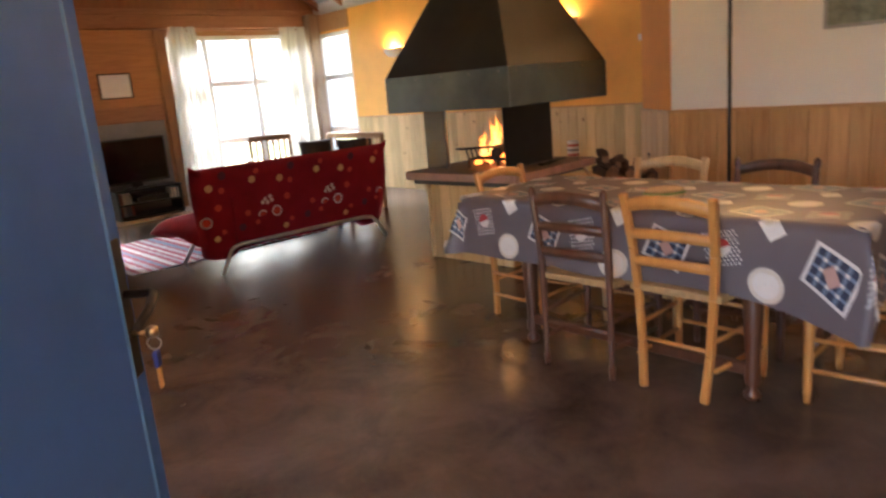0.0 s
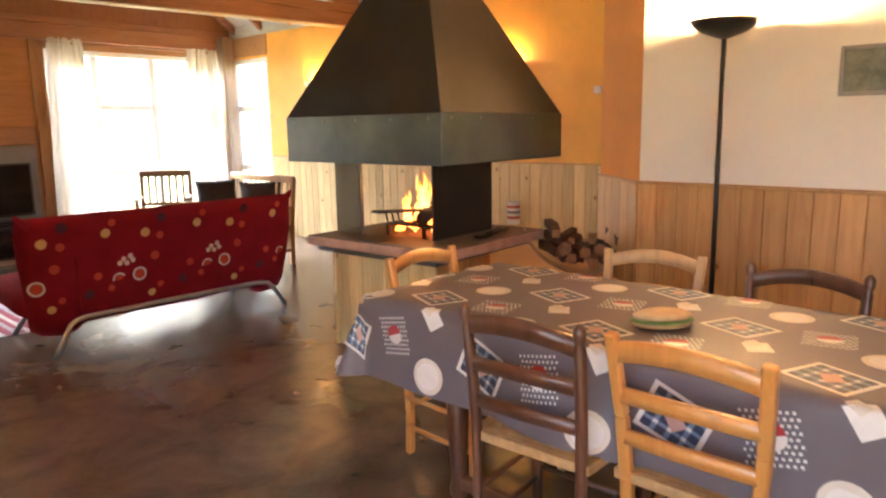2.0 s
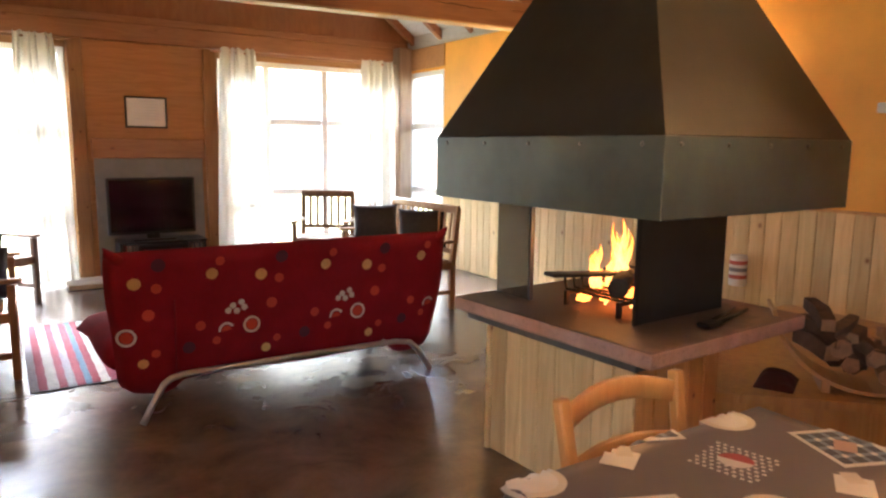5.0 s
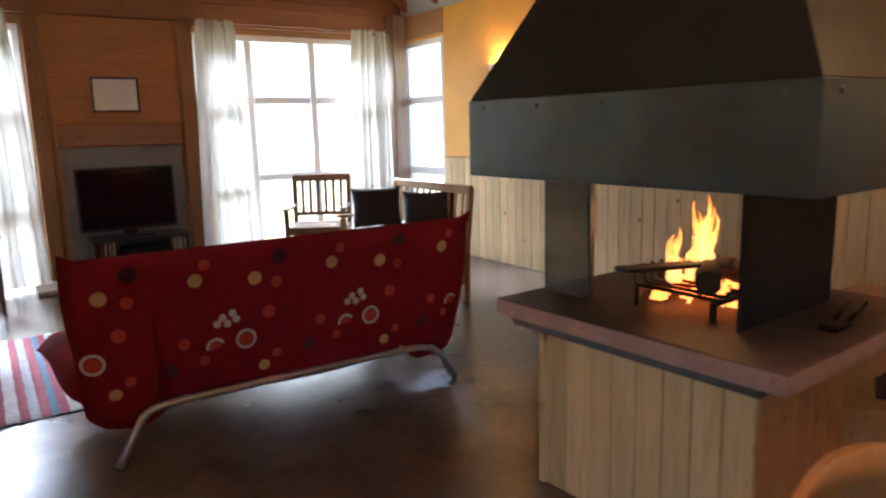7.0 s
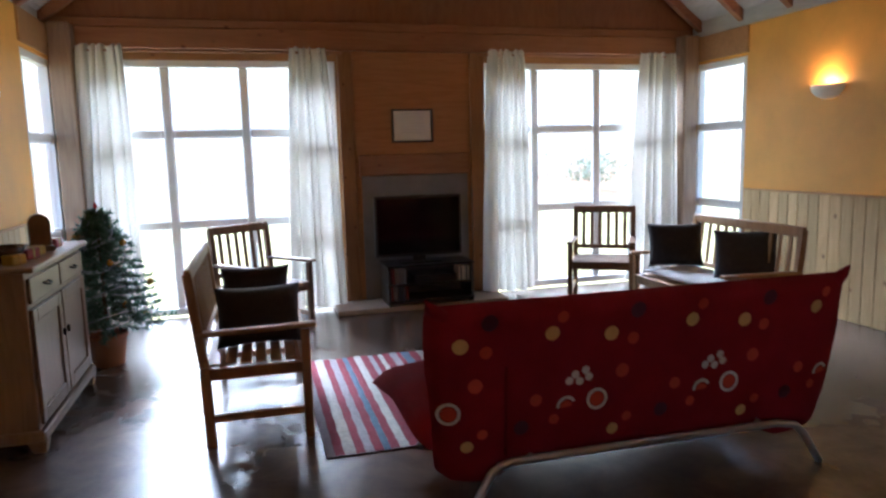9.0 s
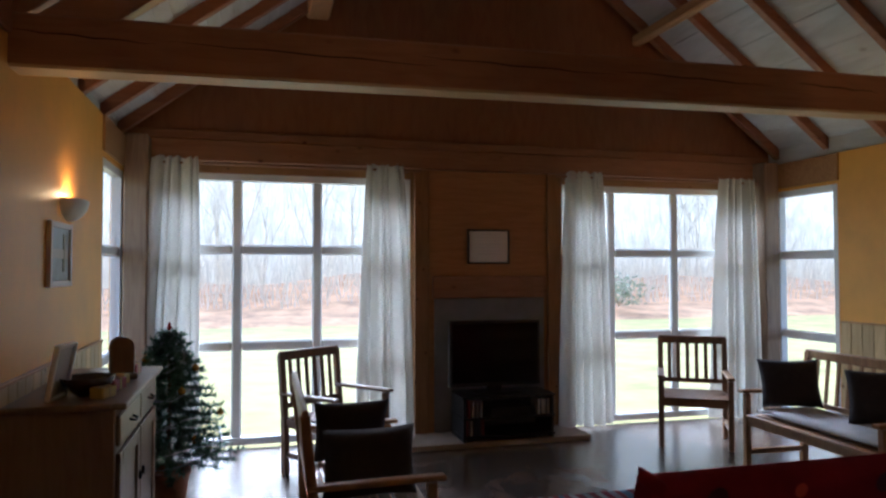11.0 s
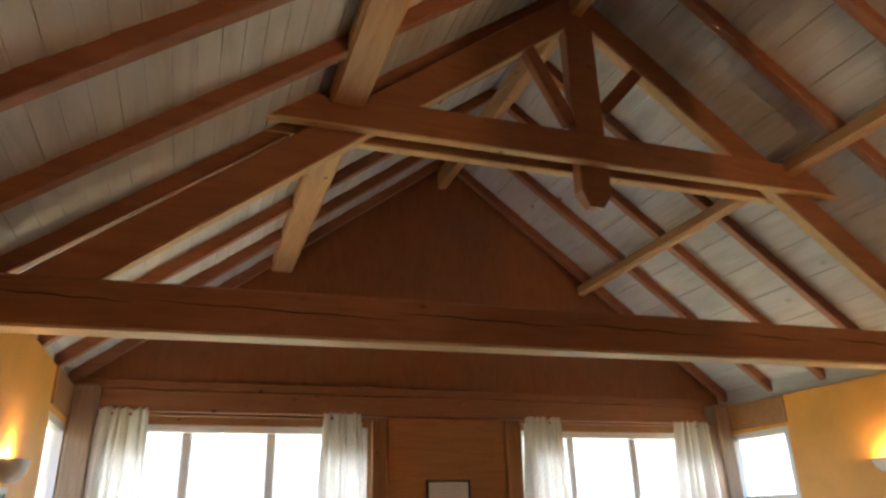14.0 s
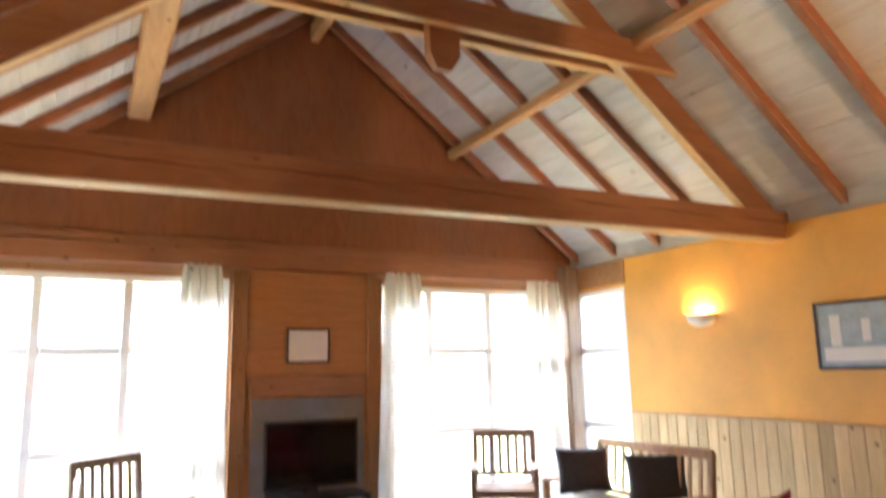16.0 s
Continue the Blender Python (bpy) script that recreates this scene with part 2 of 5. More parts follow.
    def mesh(self, name, *mats):
        bmesh.ops.recalc_face_normals(self.bm, faces=self.bm.faces)
        me = bpy.data.meshes.new(name)
        self.bm.to_mesh(me)
        self.bm.free()
        for m in mats:
            me.materials.append(m)
        return me

    def done(self, name, *mats, parent=None, at=None):
        ob = new(name, self.mesh(name, *mats))
        if at is not None:
            ob.matrix_basis = at
        if parent is not None:
            ob.parent = parent
        return ob


def thing(name, label, category, m=None, group=""):
    ob = new(name)
    if m is not None:
        ob.matrix_basis = m
    return tagged(ob, label, category, group)


def setting(ob, label, category=""):
    return tagged(ob, label, category, "", "structure")


# ---- the shell ----
XL, XR, YT = 0.3, 6.5, 10.6          # side walls and window wall, inner faces
XW, YB, WAIN = 5.03, -1.0, 1.02        # white dining wall, rear wall, top of the wainscot
RIDGE, APEX, PITCH = 3.44, 5.06, 0.765  # ridge line, its height, rise over run


def roof_z(x):
    return APEX - PITCH * abs(x - RIDGE)


setting(Build().box(-3, 9.5, -3.5, 10.6, -0.2, 0).done("floor", FLOOR), "polished brown mottled concrete floor with a soft sheen", "floor")

# window wall with two tall openings
WIN_L, WIN_R = (0.5, 2.68), (4.14, 6.36)
wb = Build()
for x0, x1, z0, z1 in ((XL - 0.1, WIN_L[0], 0, 2.6), (WIN_L[1], WIN_R[0], 0, 2.6), (WIN_R[1], XR + 0.1, 0, 2.6), (WIN_L[0], WIN_L[1], 2.33, 2.6), (WIN_R[0], WIN_R[1], 2.33, 2.6)):
    wb.box(x0, x1, YT, YT + 0.2, z0, z1)
setting(wb.done("wall_north", PINE_H), "varnished pine window wall below the gable", "wall")
gb = Build()
gv = [(XL - 0.1, 2.601), (XR + 0.1, 2.601), (XR + 0.1, roof_z(XR + 0.1) + 0.07), (RIDGE, APEX + 0.07), (XL - 0.1, roof_z(XL - 0.1) + 0.07)]
fa = [gb.bm.verts.new((x, YT + 0.02, z)) for x, z in gv]
fb = [gb.bm.verts.new((x, YT + 0.2, z)) for x, z in gv]
gb.bm.faces.new(fa)
gb.bm.faces.new(fb[::-1])
for k in range(5):
    gb.bm.faces.new((fa[k], fb[k], fb[(k + 1) % 5], fa[(k + 1) % 5]))
setting(gb.done("wall_gable", GABLE), "reddish stained plywood gable above the windows", "wall")

# side walls, each with a narrow window next to the corner
SIDE = (9.66, 10.46, 0.05, 2.3)
EAVE = 2.585


def side_wall(name, x0, x1, y0, mat):
    b = Build()
    b.box(x0, x1, y0, SIDE[0], 0, EAVE)
    b.box(x0, x1, SIDE[1], YT, 0, EAVE)
    b.box(x0, x1, SIDE[0], SIDE[1], SIDE[3], EAVE)
    b.box(x0, x1, SIDE[0], SIDE[1], 0, SIDE[2])
    return setting(b.done(name, mat), "ochre-orange stained plywood side wall", "wall")


side_wall("wall_east", XR, XR + 0.1, 4.2, OCHRE)
side_wall("wall_west", XL - 0.1, XL, 3.6, OCHRE)

# whitewashed eaves boards set back above the side walls
for x0, x1, y0 in ((XR + 0.05, XR + 0.1, 4.2), (XL - 0.1, XL - 0.05, 3.6)):
    setting(Build().box(x0, x1, y0, YT, EAVE + 0.002, 2.9).done("trim_head", WHITEWASH), "whitewashed board closing the eaves above the side wall", "trim")

# the block at the dining end with its slanting corner
eb = Build()
plan = [(XW, YB), (XW, 3.7), (5.46, 4.2), (6.65, 4.2), (6.65, YB)]
lo = [eb.bm.verts.new((x, y, 0)) for x, y in plan]
hi = [eb.bm.verts.new((x, y, roof_z(x))) for x, y in plan]
eb.bm.faces.new(lo[::-1])
eb.bm.faces.new((hi[0], hi[1], hi[2]))
eb.bm.faces.new((hi[0], hi[2], hi[3], hi[4]))
for k in range(5):
    eb.bm.faces.new((lo[k], lo[(k + 1) % 5], hi[(k + 1) % 5], hi[k]))
setting(eb.done("wall_dining", ORANGE), "orange stained wall block with a slanting corner", "wall")
setting(Build().box(XW - 0.012, XW - 0.001, YB, 3.69, WAIN + 0.02, 3.6).done("wall_panel", CREAM), "cream painted panel above the dining wainscot", "wall")

# rear and entrance walls
setting(Build().box(-3.0, 6.8, YB - 0.2, YB, 0, 5.4).done("wall_south", PINE_H), "plain varnished pine rear wall", "wall")
wb = Build()
d = Vector((0.584, -0.812, 0))
a0 = Vector((0.145, 1.78, 0))


def entry(s0, s1, z0, z1):
    p, q = a0 + d * s0, a0 + d * s1
    mid = Vector((0, 0, (z0 + z1) / 2))
    wb.beam(p + mid, q + mid, 0.18, z1 - z0)


entry(-2.6, -1.7, 0, 4.6)
entry(-0.2, -0.03, 0, 4.6)
entry(-1.7, -0.2, 2.1, 4.6)
entry(-1.7, -0.2, 0, 0.08)
entry(1.9, 3.3, 0, 4.6)
entry(-0.03, 1.9, 2.1, 4.6)
wb.move(Matrix.Translation((-0.06, -0.05, 0)))
setting(wb.done("wall_entrance", ORANGE), "entrance wall with an open doorway", "wall")
setting(Build().beam((XL - 0.1, 3.7, 2.3), (-1.7, 3.3, 2.3), 0.2, 4.6).done("wall_corner", ORANGE), "plain wall closing the entrance corner", "wall")

# roof: boards on rafters, both slopes
cb = Build()
for sgn in (-1, 1):
    k = 0
    s = 0.02
    length = math.hypot(1, PITCH)
    while s < 4.4:
        w = 0.108
        x0, x1 = RIDGE + sgn * s / length, RIDGE + sgn * (s + w) / length
        dz = 0.0025 * ((k * 7) % 3)
        z0, z1 = roof_z(x0) + dz, roof_z(x1) + dz
        lo4 = [(x0, -3.5, z0), (x1, -3.5, z1), (x1, YT + 0.2, z1), (x0, YT + 0.2, z0)]
        if sgn < 0:
            lo4 = [lo4[1], lo4[0], lo4[3], lo4[2]]
        cb.hull([(x, y, z + 0.07) for x, y, z in lo4] + [(x, y, z + 0.095) for x, y, z in lo4], 0.003)
        s += w + 0.002
        k += 1
    e = RIDGE + sgn * 3.6
    top = [(RIDGE, -3.5, APEX + 0.12), (e, -3.5, roof_z(e) + 0.12), (e, YT + 0.2, roof_z(e) + 0.12), (RIDGE, YT + 0.2, APEX + 0.12)]
    if sgn < 0:
        top = [top[1], top[0], top[3], top[2]]
    cb.hull(top + [(x, y, z + 0.1) for x, y, z in top])
setting(cb.done("ceiling", WHITEWASH), "whitewashed roof boards above dark rafters", "ceiling")

# rafters, purlins, ridge and the truss
ROW = 0.642
RAFTERS = [10.48 - ROW * k for k in range(15)]
rb = Build()
for y in RAFTERS:
    for sgn in (-1, 1):
        e = RIDGE + sgn * 3.4
        rb.beam((RIDGE, y, APEX + 0.03), (e, y, roof_z(e) + 0.03), 0.1, 0.072, (0, 1, 0), 0.006)
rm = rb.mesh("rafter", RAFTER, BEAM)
# undersides use the lighter BEAM wood: light they catch put into the colour
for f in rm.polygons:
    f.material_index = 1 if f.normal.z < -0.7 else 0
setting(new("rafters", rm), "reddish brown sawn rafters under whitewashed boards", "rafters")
for x, z, w in ((1.84, 3.83, 0.2), (5.0, 3.8, 0.1)):
    setting(Build().beam((x, -3.4, z), (x, YT + 0.02, z), w, w * 1.1, (0, 0, 1), 0.02).done("purlin", BEAM_X), "pale pine purlin running to the gable", "purlin")
setting(Build().beam((RIDGE, -3.4, APEX - 0.16), (RIDGE, YT + 0.02, APEX - 0.16), 0.09, 0.2, (0, 0, 1), 0.01).done("ridge_beam", BEAM_X), "pale pine ridge beam", "beam")

YK = 7.82
CRACK = plain("drying_crack", (0.025, 0.012, 0.008), 0.9)


def truss(y):
    t = thing("roof_truss", "open timber roof truss with tie beam, collar and king post", "truss", pose(0, y, 0))
    t["kind"] = "structure"
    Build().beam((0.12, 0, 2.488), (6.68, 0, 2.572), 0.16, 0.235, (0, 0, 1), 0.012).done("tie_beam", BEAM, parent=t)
    # long wavering drying cracks along the face of the tie beam
    rnd = random.Random(14)
    ck = Build()
    x = 0.3
    while x < 6.2:
        run = rnd.uniform(0.5, 1.3)
        z0 = 2.52 + 0.0148 * x + rnd.uniform(-0.012, 0.012)
        n = 9
        pts = [(x + run * k / n, z0 + 0.004 * math.sin(2.1 * k + x) - 0.016 * k / n, 0.0035 * math.sin(math.pi * (k + 0.15) / (n + 0.3))) for k in range(n + 1)]
        for (xa, za, wa), (xb, zb, wb_) in zip(pts, pts[1:]):
            ck.hull([(xa, -0.081, za - wa), (xb, -0.081, zb - wb_), (xb, -0.079, zb - wb_), (xa, -0.079, za - wa), (xa, -0.081, za + wa), (xb, -0.081, zb + wb_), (xb, -0.079, zb + wb_), (xa, -0.079, za + wa)])
        x += run * rnd.uniform(0.8, 1.25)
    ck.done("crack", CRACK, parent=t)
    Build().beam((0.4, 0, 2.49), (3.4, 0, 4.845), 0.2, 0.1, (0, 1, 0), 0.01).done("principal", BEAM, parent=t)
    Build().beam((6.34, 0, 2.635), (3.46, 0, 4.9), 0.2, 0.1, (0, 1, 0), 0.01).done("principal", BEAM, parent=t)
    Build().beam((3.33, 0, 3.93), (3.03, 0, 4.5), 0.095, 0.07, (0, 1, 0), 0.006).done("strut", BEAM, parent=t)
    Build().beam((3.56, 0, 4.05), (3.93, 0, 4.48), 0.09, 0.07, (0, 1, 0), 0.006).done("strut", BEAM, parent=t)
    for dy in (-0.085, 0.085):
        c = Build()
        y0, y1 = dy - 0.035, dy + 0.035
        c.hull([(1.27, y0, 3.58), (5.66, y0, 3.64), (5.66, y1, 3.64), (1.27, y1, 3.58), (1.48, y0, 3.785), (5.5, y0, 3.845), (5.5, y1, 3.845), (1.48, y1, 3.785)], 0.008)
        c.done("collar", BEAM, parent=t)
    kx = 3.445
    k = Build().box(kx - 0.108, kx + 0.108, -0.048, 0.048, 3.44, 4.98, 0.006)
    k.hull([(kx - 0.05, -0.03, 3.345), (kx + 0.05, -0.03, 3.345), (kx + 0.05, 0.03, 3.345), (kx - 0.05, 0.03, 3.345), (kx - 0.108, -0.048, 3.44), (kx + 0.108, -0.048, 3.44), (kx + 0.108, 0.048, 3.44), (kx - 0.108, 0.048, 3.44)])
    k.done("king_post", BEAM, parent=t)
    # downward faces of the big timbers take the paler wood, as if lit from below
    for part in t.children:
        part.data.materials.append(UNDERLIT)
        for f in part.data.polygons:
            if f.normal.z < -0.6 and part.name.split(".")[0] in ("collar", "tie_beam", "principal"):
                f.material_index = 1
    return t


truss(YK)
copy_thing(bpy.data.objects["roof_truss"], pose(0, 1.8, 0))

setting(Build().box(XL + 0.001, XL + 0.03, 3.75, 7.7, 2.5, 2.68, 0.006).done("trim_eaves", RAFTER), "reddish timber wall plate under the eaves", "trim")

# corner posts, plates and rails on the window wall
for x in (XL + 0.1, XR - 0.1):
    setting(Build().box(x - 0.09, x + 0.09, 10.38, 10.585, 0, 2.6, 0.012).done("corner_post", wood("post_wood", (0.2, 0.12, 0.07), (0.33, 0.22, 0.13), (10, 10, 1), 0.6) if x < 2 else bpy.data.materials["post_wood"]), "weathered grey-brown timber corner post", "post")
setting(Build().box(XL, XR, YT - 0.05, YT - 0.002, 2.42, 2.6, 0.008).done("trim_lintel", BEAM), "reddish timber lintel over the windows", "trim")
setting(Build().box(XL, XR, YT - 0.035, YT + 0.018, 2.602, 2.68, 0.008).done("trim_gable", BEAM), "reddish timber rail at the foot of the gable", "trim")
for x0, x1 in ((XR - 0.02, XR - 0.001), (XL + 0.001, XL + 0.02)):
    setting(Build().box(x0, x1, 9.64, 10.4, 2.33, 2.58, 0.004).done("trim_plate", PINE_H), "knotty pine plate over the narrow side window", "trim")


def window(name, at, w, h, cols, rows, label):
    """A white timber window in a frame of its own: width along x, uprights at cols, rails at rows."""
    t = setting(new(name), label, "window")
    t.matrix_basis = at
    f = Build()
    for x in (0.03, w - 0.03):
        f.box(x - 0.03, x + 0.03, 0, 0.08, 0, h, 0.006)
    for z in (0.035, h - 0.03):
        f.box(0.061, w - 0.061, 0.004, 0.076, z - 0.032, z + 0.032, 0.006)
    f.done("frame", WHITE_FRAME, parent=t)
    g = Build()
    for x in cols:
        g.box(x - 0.042, x + 0.042, 0.006, 0.06, 0.068, h - 0.063, 0.014)
    edges = [0.06, *cols, w - 0.06]
    for z in rows:
        for a, b in zip(edges, edges[1:]):
            g.box(a + (0.042 if a in cols else 0), b - (0.042 if b in cols else 0), 0.01, 0.056, z - 0.042, z + 0.042, 0.014)
    g.done("mullion", WHITE_FRAME, parent=t)
    lv = [0.067, *rows, h - 0.062]
    for a, b in zip(edges, edges[1:]):
        for c, e in zip(lv, lv[1:]):
            p = Build().box(a, b, 0.036, 0.042, c, e).done("pane", GLASS, parent=t)
            p.visible_shadow = False
    return t


window("window_1", pose(WIN_L[0], YT + 0.012, 0.02), 2.18, 2.31, (0.67, 1.345), (0.84, 1.66), "tall white-framed window with nine panes")
window("window_2", pose(WIN_R[0], YT + 0.012, 0.02), 2.22, 2.31, (0.57, 1.28, 1.99), (0.84, 1.65), "tall white-framed window with twelve panes")
window("window_3", pose(XR + 0.005, SIDE[1], SIDE[2], 0, 0, -90), 0.8, 2.25, (), (0.81, 1.6), "narrow white-framed side window")
side_at = a0 + d * -0.2 + Vector((-0.02, -0.01, 0.08))
window("window_5", pose(*side_at, 0, 0, 125.7), 1.5, 2.02, (0.75,), (0.8, 1.5), "white-framed glazing beside the entrance door")
window("window_4", pose(XL - 0.005, SIDE[0], SIDE[2], 0, 0, 90), 0.8, 2.25, (), (0.81, 1.6), "narrow white-framed side window")


# ---- things by the fireplace ----
def fireplace():
    t = thing("fireplace", "open wood fireplace with a dark steel hood and sandstone hearth", "fireplace", pose(4.35, 4.822, 0, 0, 0, 3.2))
    # pine cladding round the base is added with the boards
    Build().box(-0.4, 0.12, -0.408, 0.4, 0, 0.6, 0.004).done("base", TARRED, parent=t)
    Build().box(-0.44, 0.54, -0.44, 0.55, 0.602, 0.633, 0.004).done("plate", plain("grey_cement", (0.1, 0.098, 0.088), 0.8, var=0.2, scale=9, bumps=0.3), parent=t)
    Build().box(-0.465, 0.59, -0.525, 0.62, 0.635, 0.7, 0.012, 0, 2).done("slab", SLAB, parent=t)
    # hood: a skirt of sheet steel under a pyramid that narrows into the flue
    def shaft(outer, inner, name, mat):
        h = Build()

        def ring(a, b, z):
            return [h.bm.verts.new(p) for p in ((-a, -b, z), (a, -b, z), (a, b, z), (-a, b, z))]

        ro, ri = [ring(*p) for p in outer], [ring(*p) for p in inner]
        ro, ri = [ri[0]] + ro, ri
        for rs, flip in ((ro, False), (ri, True)):
            for r0, r1 in zip(rs, rs[1:]):
                for k in range(4):
                    f = (r0[k], r0[(k + 1) % 4], r1[(k + 1) % 4], r1[k])
                    h.bm.faces.new(f[::-1] if flip else f)
        for k in range(4):
            h.bm.faces.new((ro[-1][k], ro[-1][(k + 1) % 4], ri[-1][(k + 1) % 4], ri[-1][k]))
        bmesh.ops.bevel(h.bm, geom=[e for e in h.bm.edges if e.calc_length() > 0.1], offset=0.0025, segments=1, profile=0.6, affect="EDGES")
        return h.done(name, mat, parent=t, at=pose(0.004, -0.004, 0, 0, 0, -1.6))

    shaft([(0.580, 0.636, 1.178), (0.580, 0.636, 1.447)], [(0.570, 0.626, 1.178), (0.570, 0.626, 1.447)], "skirt", SKIRT)
    shaft([(0.577, 0.633, 1.4475), (0.24, 0.265, 2.15), (0.24, 0.265, 5.3)], [(0.567, 0.623, 1.4475), (0.23, 0.255, 2.15), (0.23, 0.255, 5.3)], "hood", STEEL)
    rm = Build().lathe((0, 0, 0), [(0.009, 0), (0.007, 0.004), (0.001, 0.006)], 8).mesh("rivet", plain("rivet_metal", (0.16, 0.16, 0.155), 0.4, 0.8))
    for k in (-0.5, -0.25, 0.0, 0.25, 0.5):
        for m in (pose(0.004, -0.004, 0, 0, 0, -1.6) @ Matrix.Translation((k, -0.637, 1.42)) @ Matrix.Rotation(radians(90), 4, "X"), pose(0.004, -0.004, 0, 0, 0, -1.6) @ Matrix.Translation((-0.581, k * 1.1, 1.42)) @ Matrix.Rotation(radians(-90), 4, "Y")):
            r = new("rivet", rm)
            r.parent, r.matrix_basis = t, m
    # glass side, steel fire-backs, grate and burning logs
    Build().box(-0.235, -0.229, 0.35, 0.58, 0.702, 1.2).done("glass_side", SMOKED, parent=t)
    Build().box(-0.245, -0.22, 0.335, 0.349, 0.702, 1.2, 0.002).done("post", BLACK, parent=t)
    Build().box(-0.2, 0.385, -0.247, -0.235, 0.702, 1.25, 0.002).done("fire_back", SOOT, parent=t)
    Build().box(0.3, 0.385, -0.23, 0.04, 0.702, 1.25, 0.002).done("fire_back", SOOT, parent=t)
    Build().box(-0.215, -0.202, -0.249, -0.233, 0.702, 1.25, 0.001).done("post", IRON, parent=t)
    g = Build()
    for k in range(7):
        x = -0.14 + 0.055 * k
        g.tube([(x, -0.13, 0.77), (x, 0.2, 0.77), (x, 0.22, 0.84)], 0.008, 6)
    for y in (-0.12, 0.18):
        g.beam((-0.17, y, 0.76), (0.22, y, 0.76), 0.016, 0.016)
        for x in (-0.16, 0.21):
            g.beam((x, y, 0.701), (x, y, 0.76), 0.018, 0.018, (0, 1, 0))
    g.done("grate", IRON, parent=t)
    for p, q, r in (((-0.1, -0.06, 0.81), (0.2, 0.12, 0.82), 0.045), ((0.02, 0.18, 0.81), (0.07, -0.06, 0.85), 0.03), ((0.1, -0.08, 0.8), (0.14, 0.18, 0.82), 0.035)):
        Build().tube([p, tuple((a + b) / 2 + 0.01 for a, b in zip(p, q)), q], [r, r * 1.05, r * 0.9], 9).done("log", CHAR, parent=t)
    Build().beam((-0.36, 0.1, 0.872), (0.1, 0.03, 0.845), 0.075, 0.016, (0, 0, 1), 0.004).done("plank", CHAR, parent=t)
    e = Build()
    rnd = random.Random(3)
    for k in range(26):
        x, y = rnd.uniform(-0.12, 0.18), rnd.uniform(-0.08, 0.16)
        c = Vector((x, y, 0.715 + rnd.random() * 0.08))
        r = rnd.uniform(0.012, 0.026)
        e.hull([c + r * Vector(p) for p in ((-1, -1, -0.6), (1, -0.8, -0.6), (0.9, 1, -0.7), (-1, 0.9, -0.6), (-0.7, -0.8, 0.6), (0.8, -0.6, 0.7), (0.6, 0.8, 0.6), (-0.8, 0.6, 0.5))])
    tagged(e.done("embers", EMBER, parent=t), kind="stuff")
    # tongues: three bunches, each of several thin wavering licks
    for cx, cy, tall, many in ((-0.06, 0.1, 0.2, 6), (0.05, 0.05, 0.31, 14), (0.11, -0.07, 0.19, 6)):
        for k in range(many):
            x, y = cx + rnd.uniform(-0.002, 0.002) * many ** 1.2, cy + rnd.uniform(-0.0025, 0.0025) * many
            h = tall * (1 - 0.62 * (k / many) ** 0.8)
            lean, w, ph = rnd.uniform(-0.03, 0.03), rnd.uniform(0.012, 0.022), rnd.uniform(0, 6.28)
            n = 11
            pts, rad = [], []
            for j in range(n):
                q = j / (n - 1)
                pts.append((x + lean * q + 0.022 * math.sin(9 * q + ph) * q, y + 0.02 * math.cos(8 * q + ph) * q, 0.785 + h * q))
                rad.append(max(0.0015, w * (0.55 + 1.3 * q) * (1 - q) ** 0.8 * (1 + 0.35 * math.sin(17 * q + 2 * ph))))
            Build().tube(pts, rad, 8).done("flame", FLAME, parent=t)
    for k in range(5):
        x, y = -0.07 + 0.045 * k, rnd.uniform(-0.08, 0.1)
        h = rnd.uniform(0.02, 0.035)
        Build().tube([(x, y, 0.718), (x + 0.006, y, 0.718 + h * 0.4), (x - 0.004, y, 0.718 + h)], [0.005, 0.009, 0.002], 7).done("flame", FLAME, parent=t)
    # fire irons lying on the slab
    i = Build()
    i.tube([(0.06, -0.4, 0.714), (0.38, -0.31, 0.714)], 0.008, 6)
    i.tube([(0.04, -0.44, 0.714), (0.4, -0.36, 0.714)], 0.008, 6)
    i.box(-0.02, 0.08, -0.45, -0.39, 0.705, 0.725, 0.006)
    i.done("tongs", IRON, parent=t)
    return t


TARRED = plain("dark_batten_board", (0.06, 0.04, 0.025), 0.8)
IRON = plain("wrought_iron", (0.03, 0.03, 0.032), 0.5, 0.8)
SOOT = plain("sooty_steel", (0.022, 0.02, 0.019), 0.55, 0.2, var=0.4)
CHAR = plain("charred_wood", (0.03, 0.022, 0.018), 0.9, var=0.6, scale=20, bumps=0.5)
EMBER = glow("embers", (1.0, 0.2, 0.02), 0.5)


def smoked_glass():
    m, n, l, b = material("smoked_glass", (0.24, 0.225, 0.2), 0.2)
    b.inputs["Transmission Weight"].default_value, b.inputs["IOR"].default_value = 0.78, 1.08
    return m


SMOKED = smoked_glass()


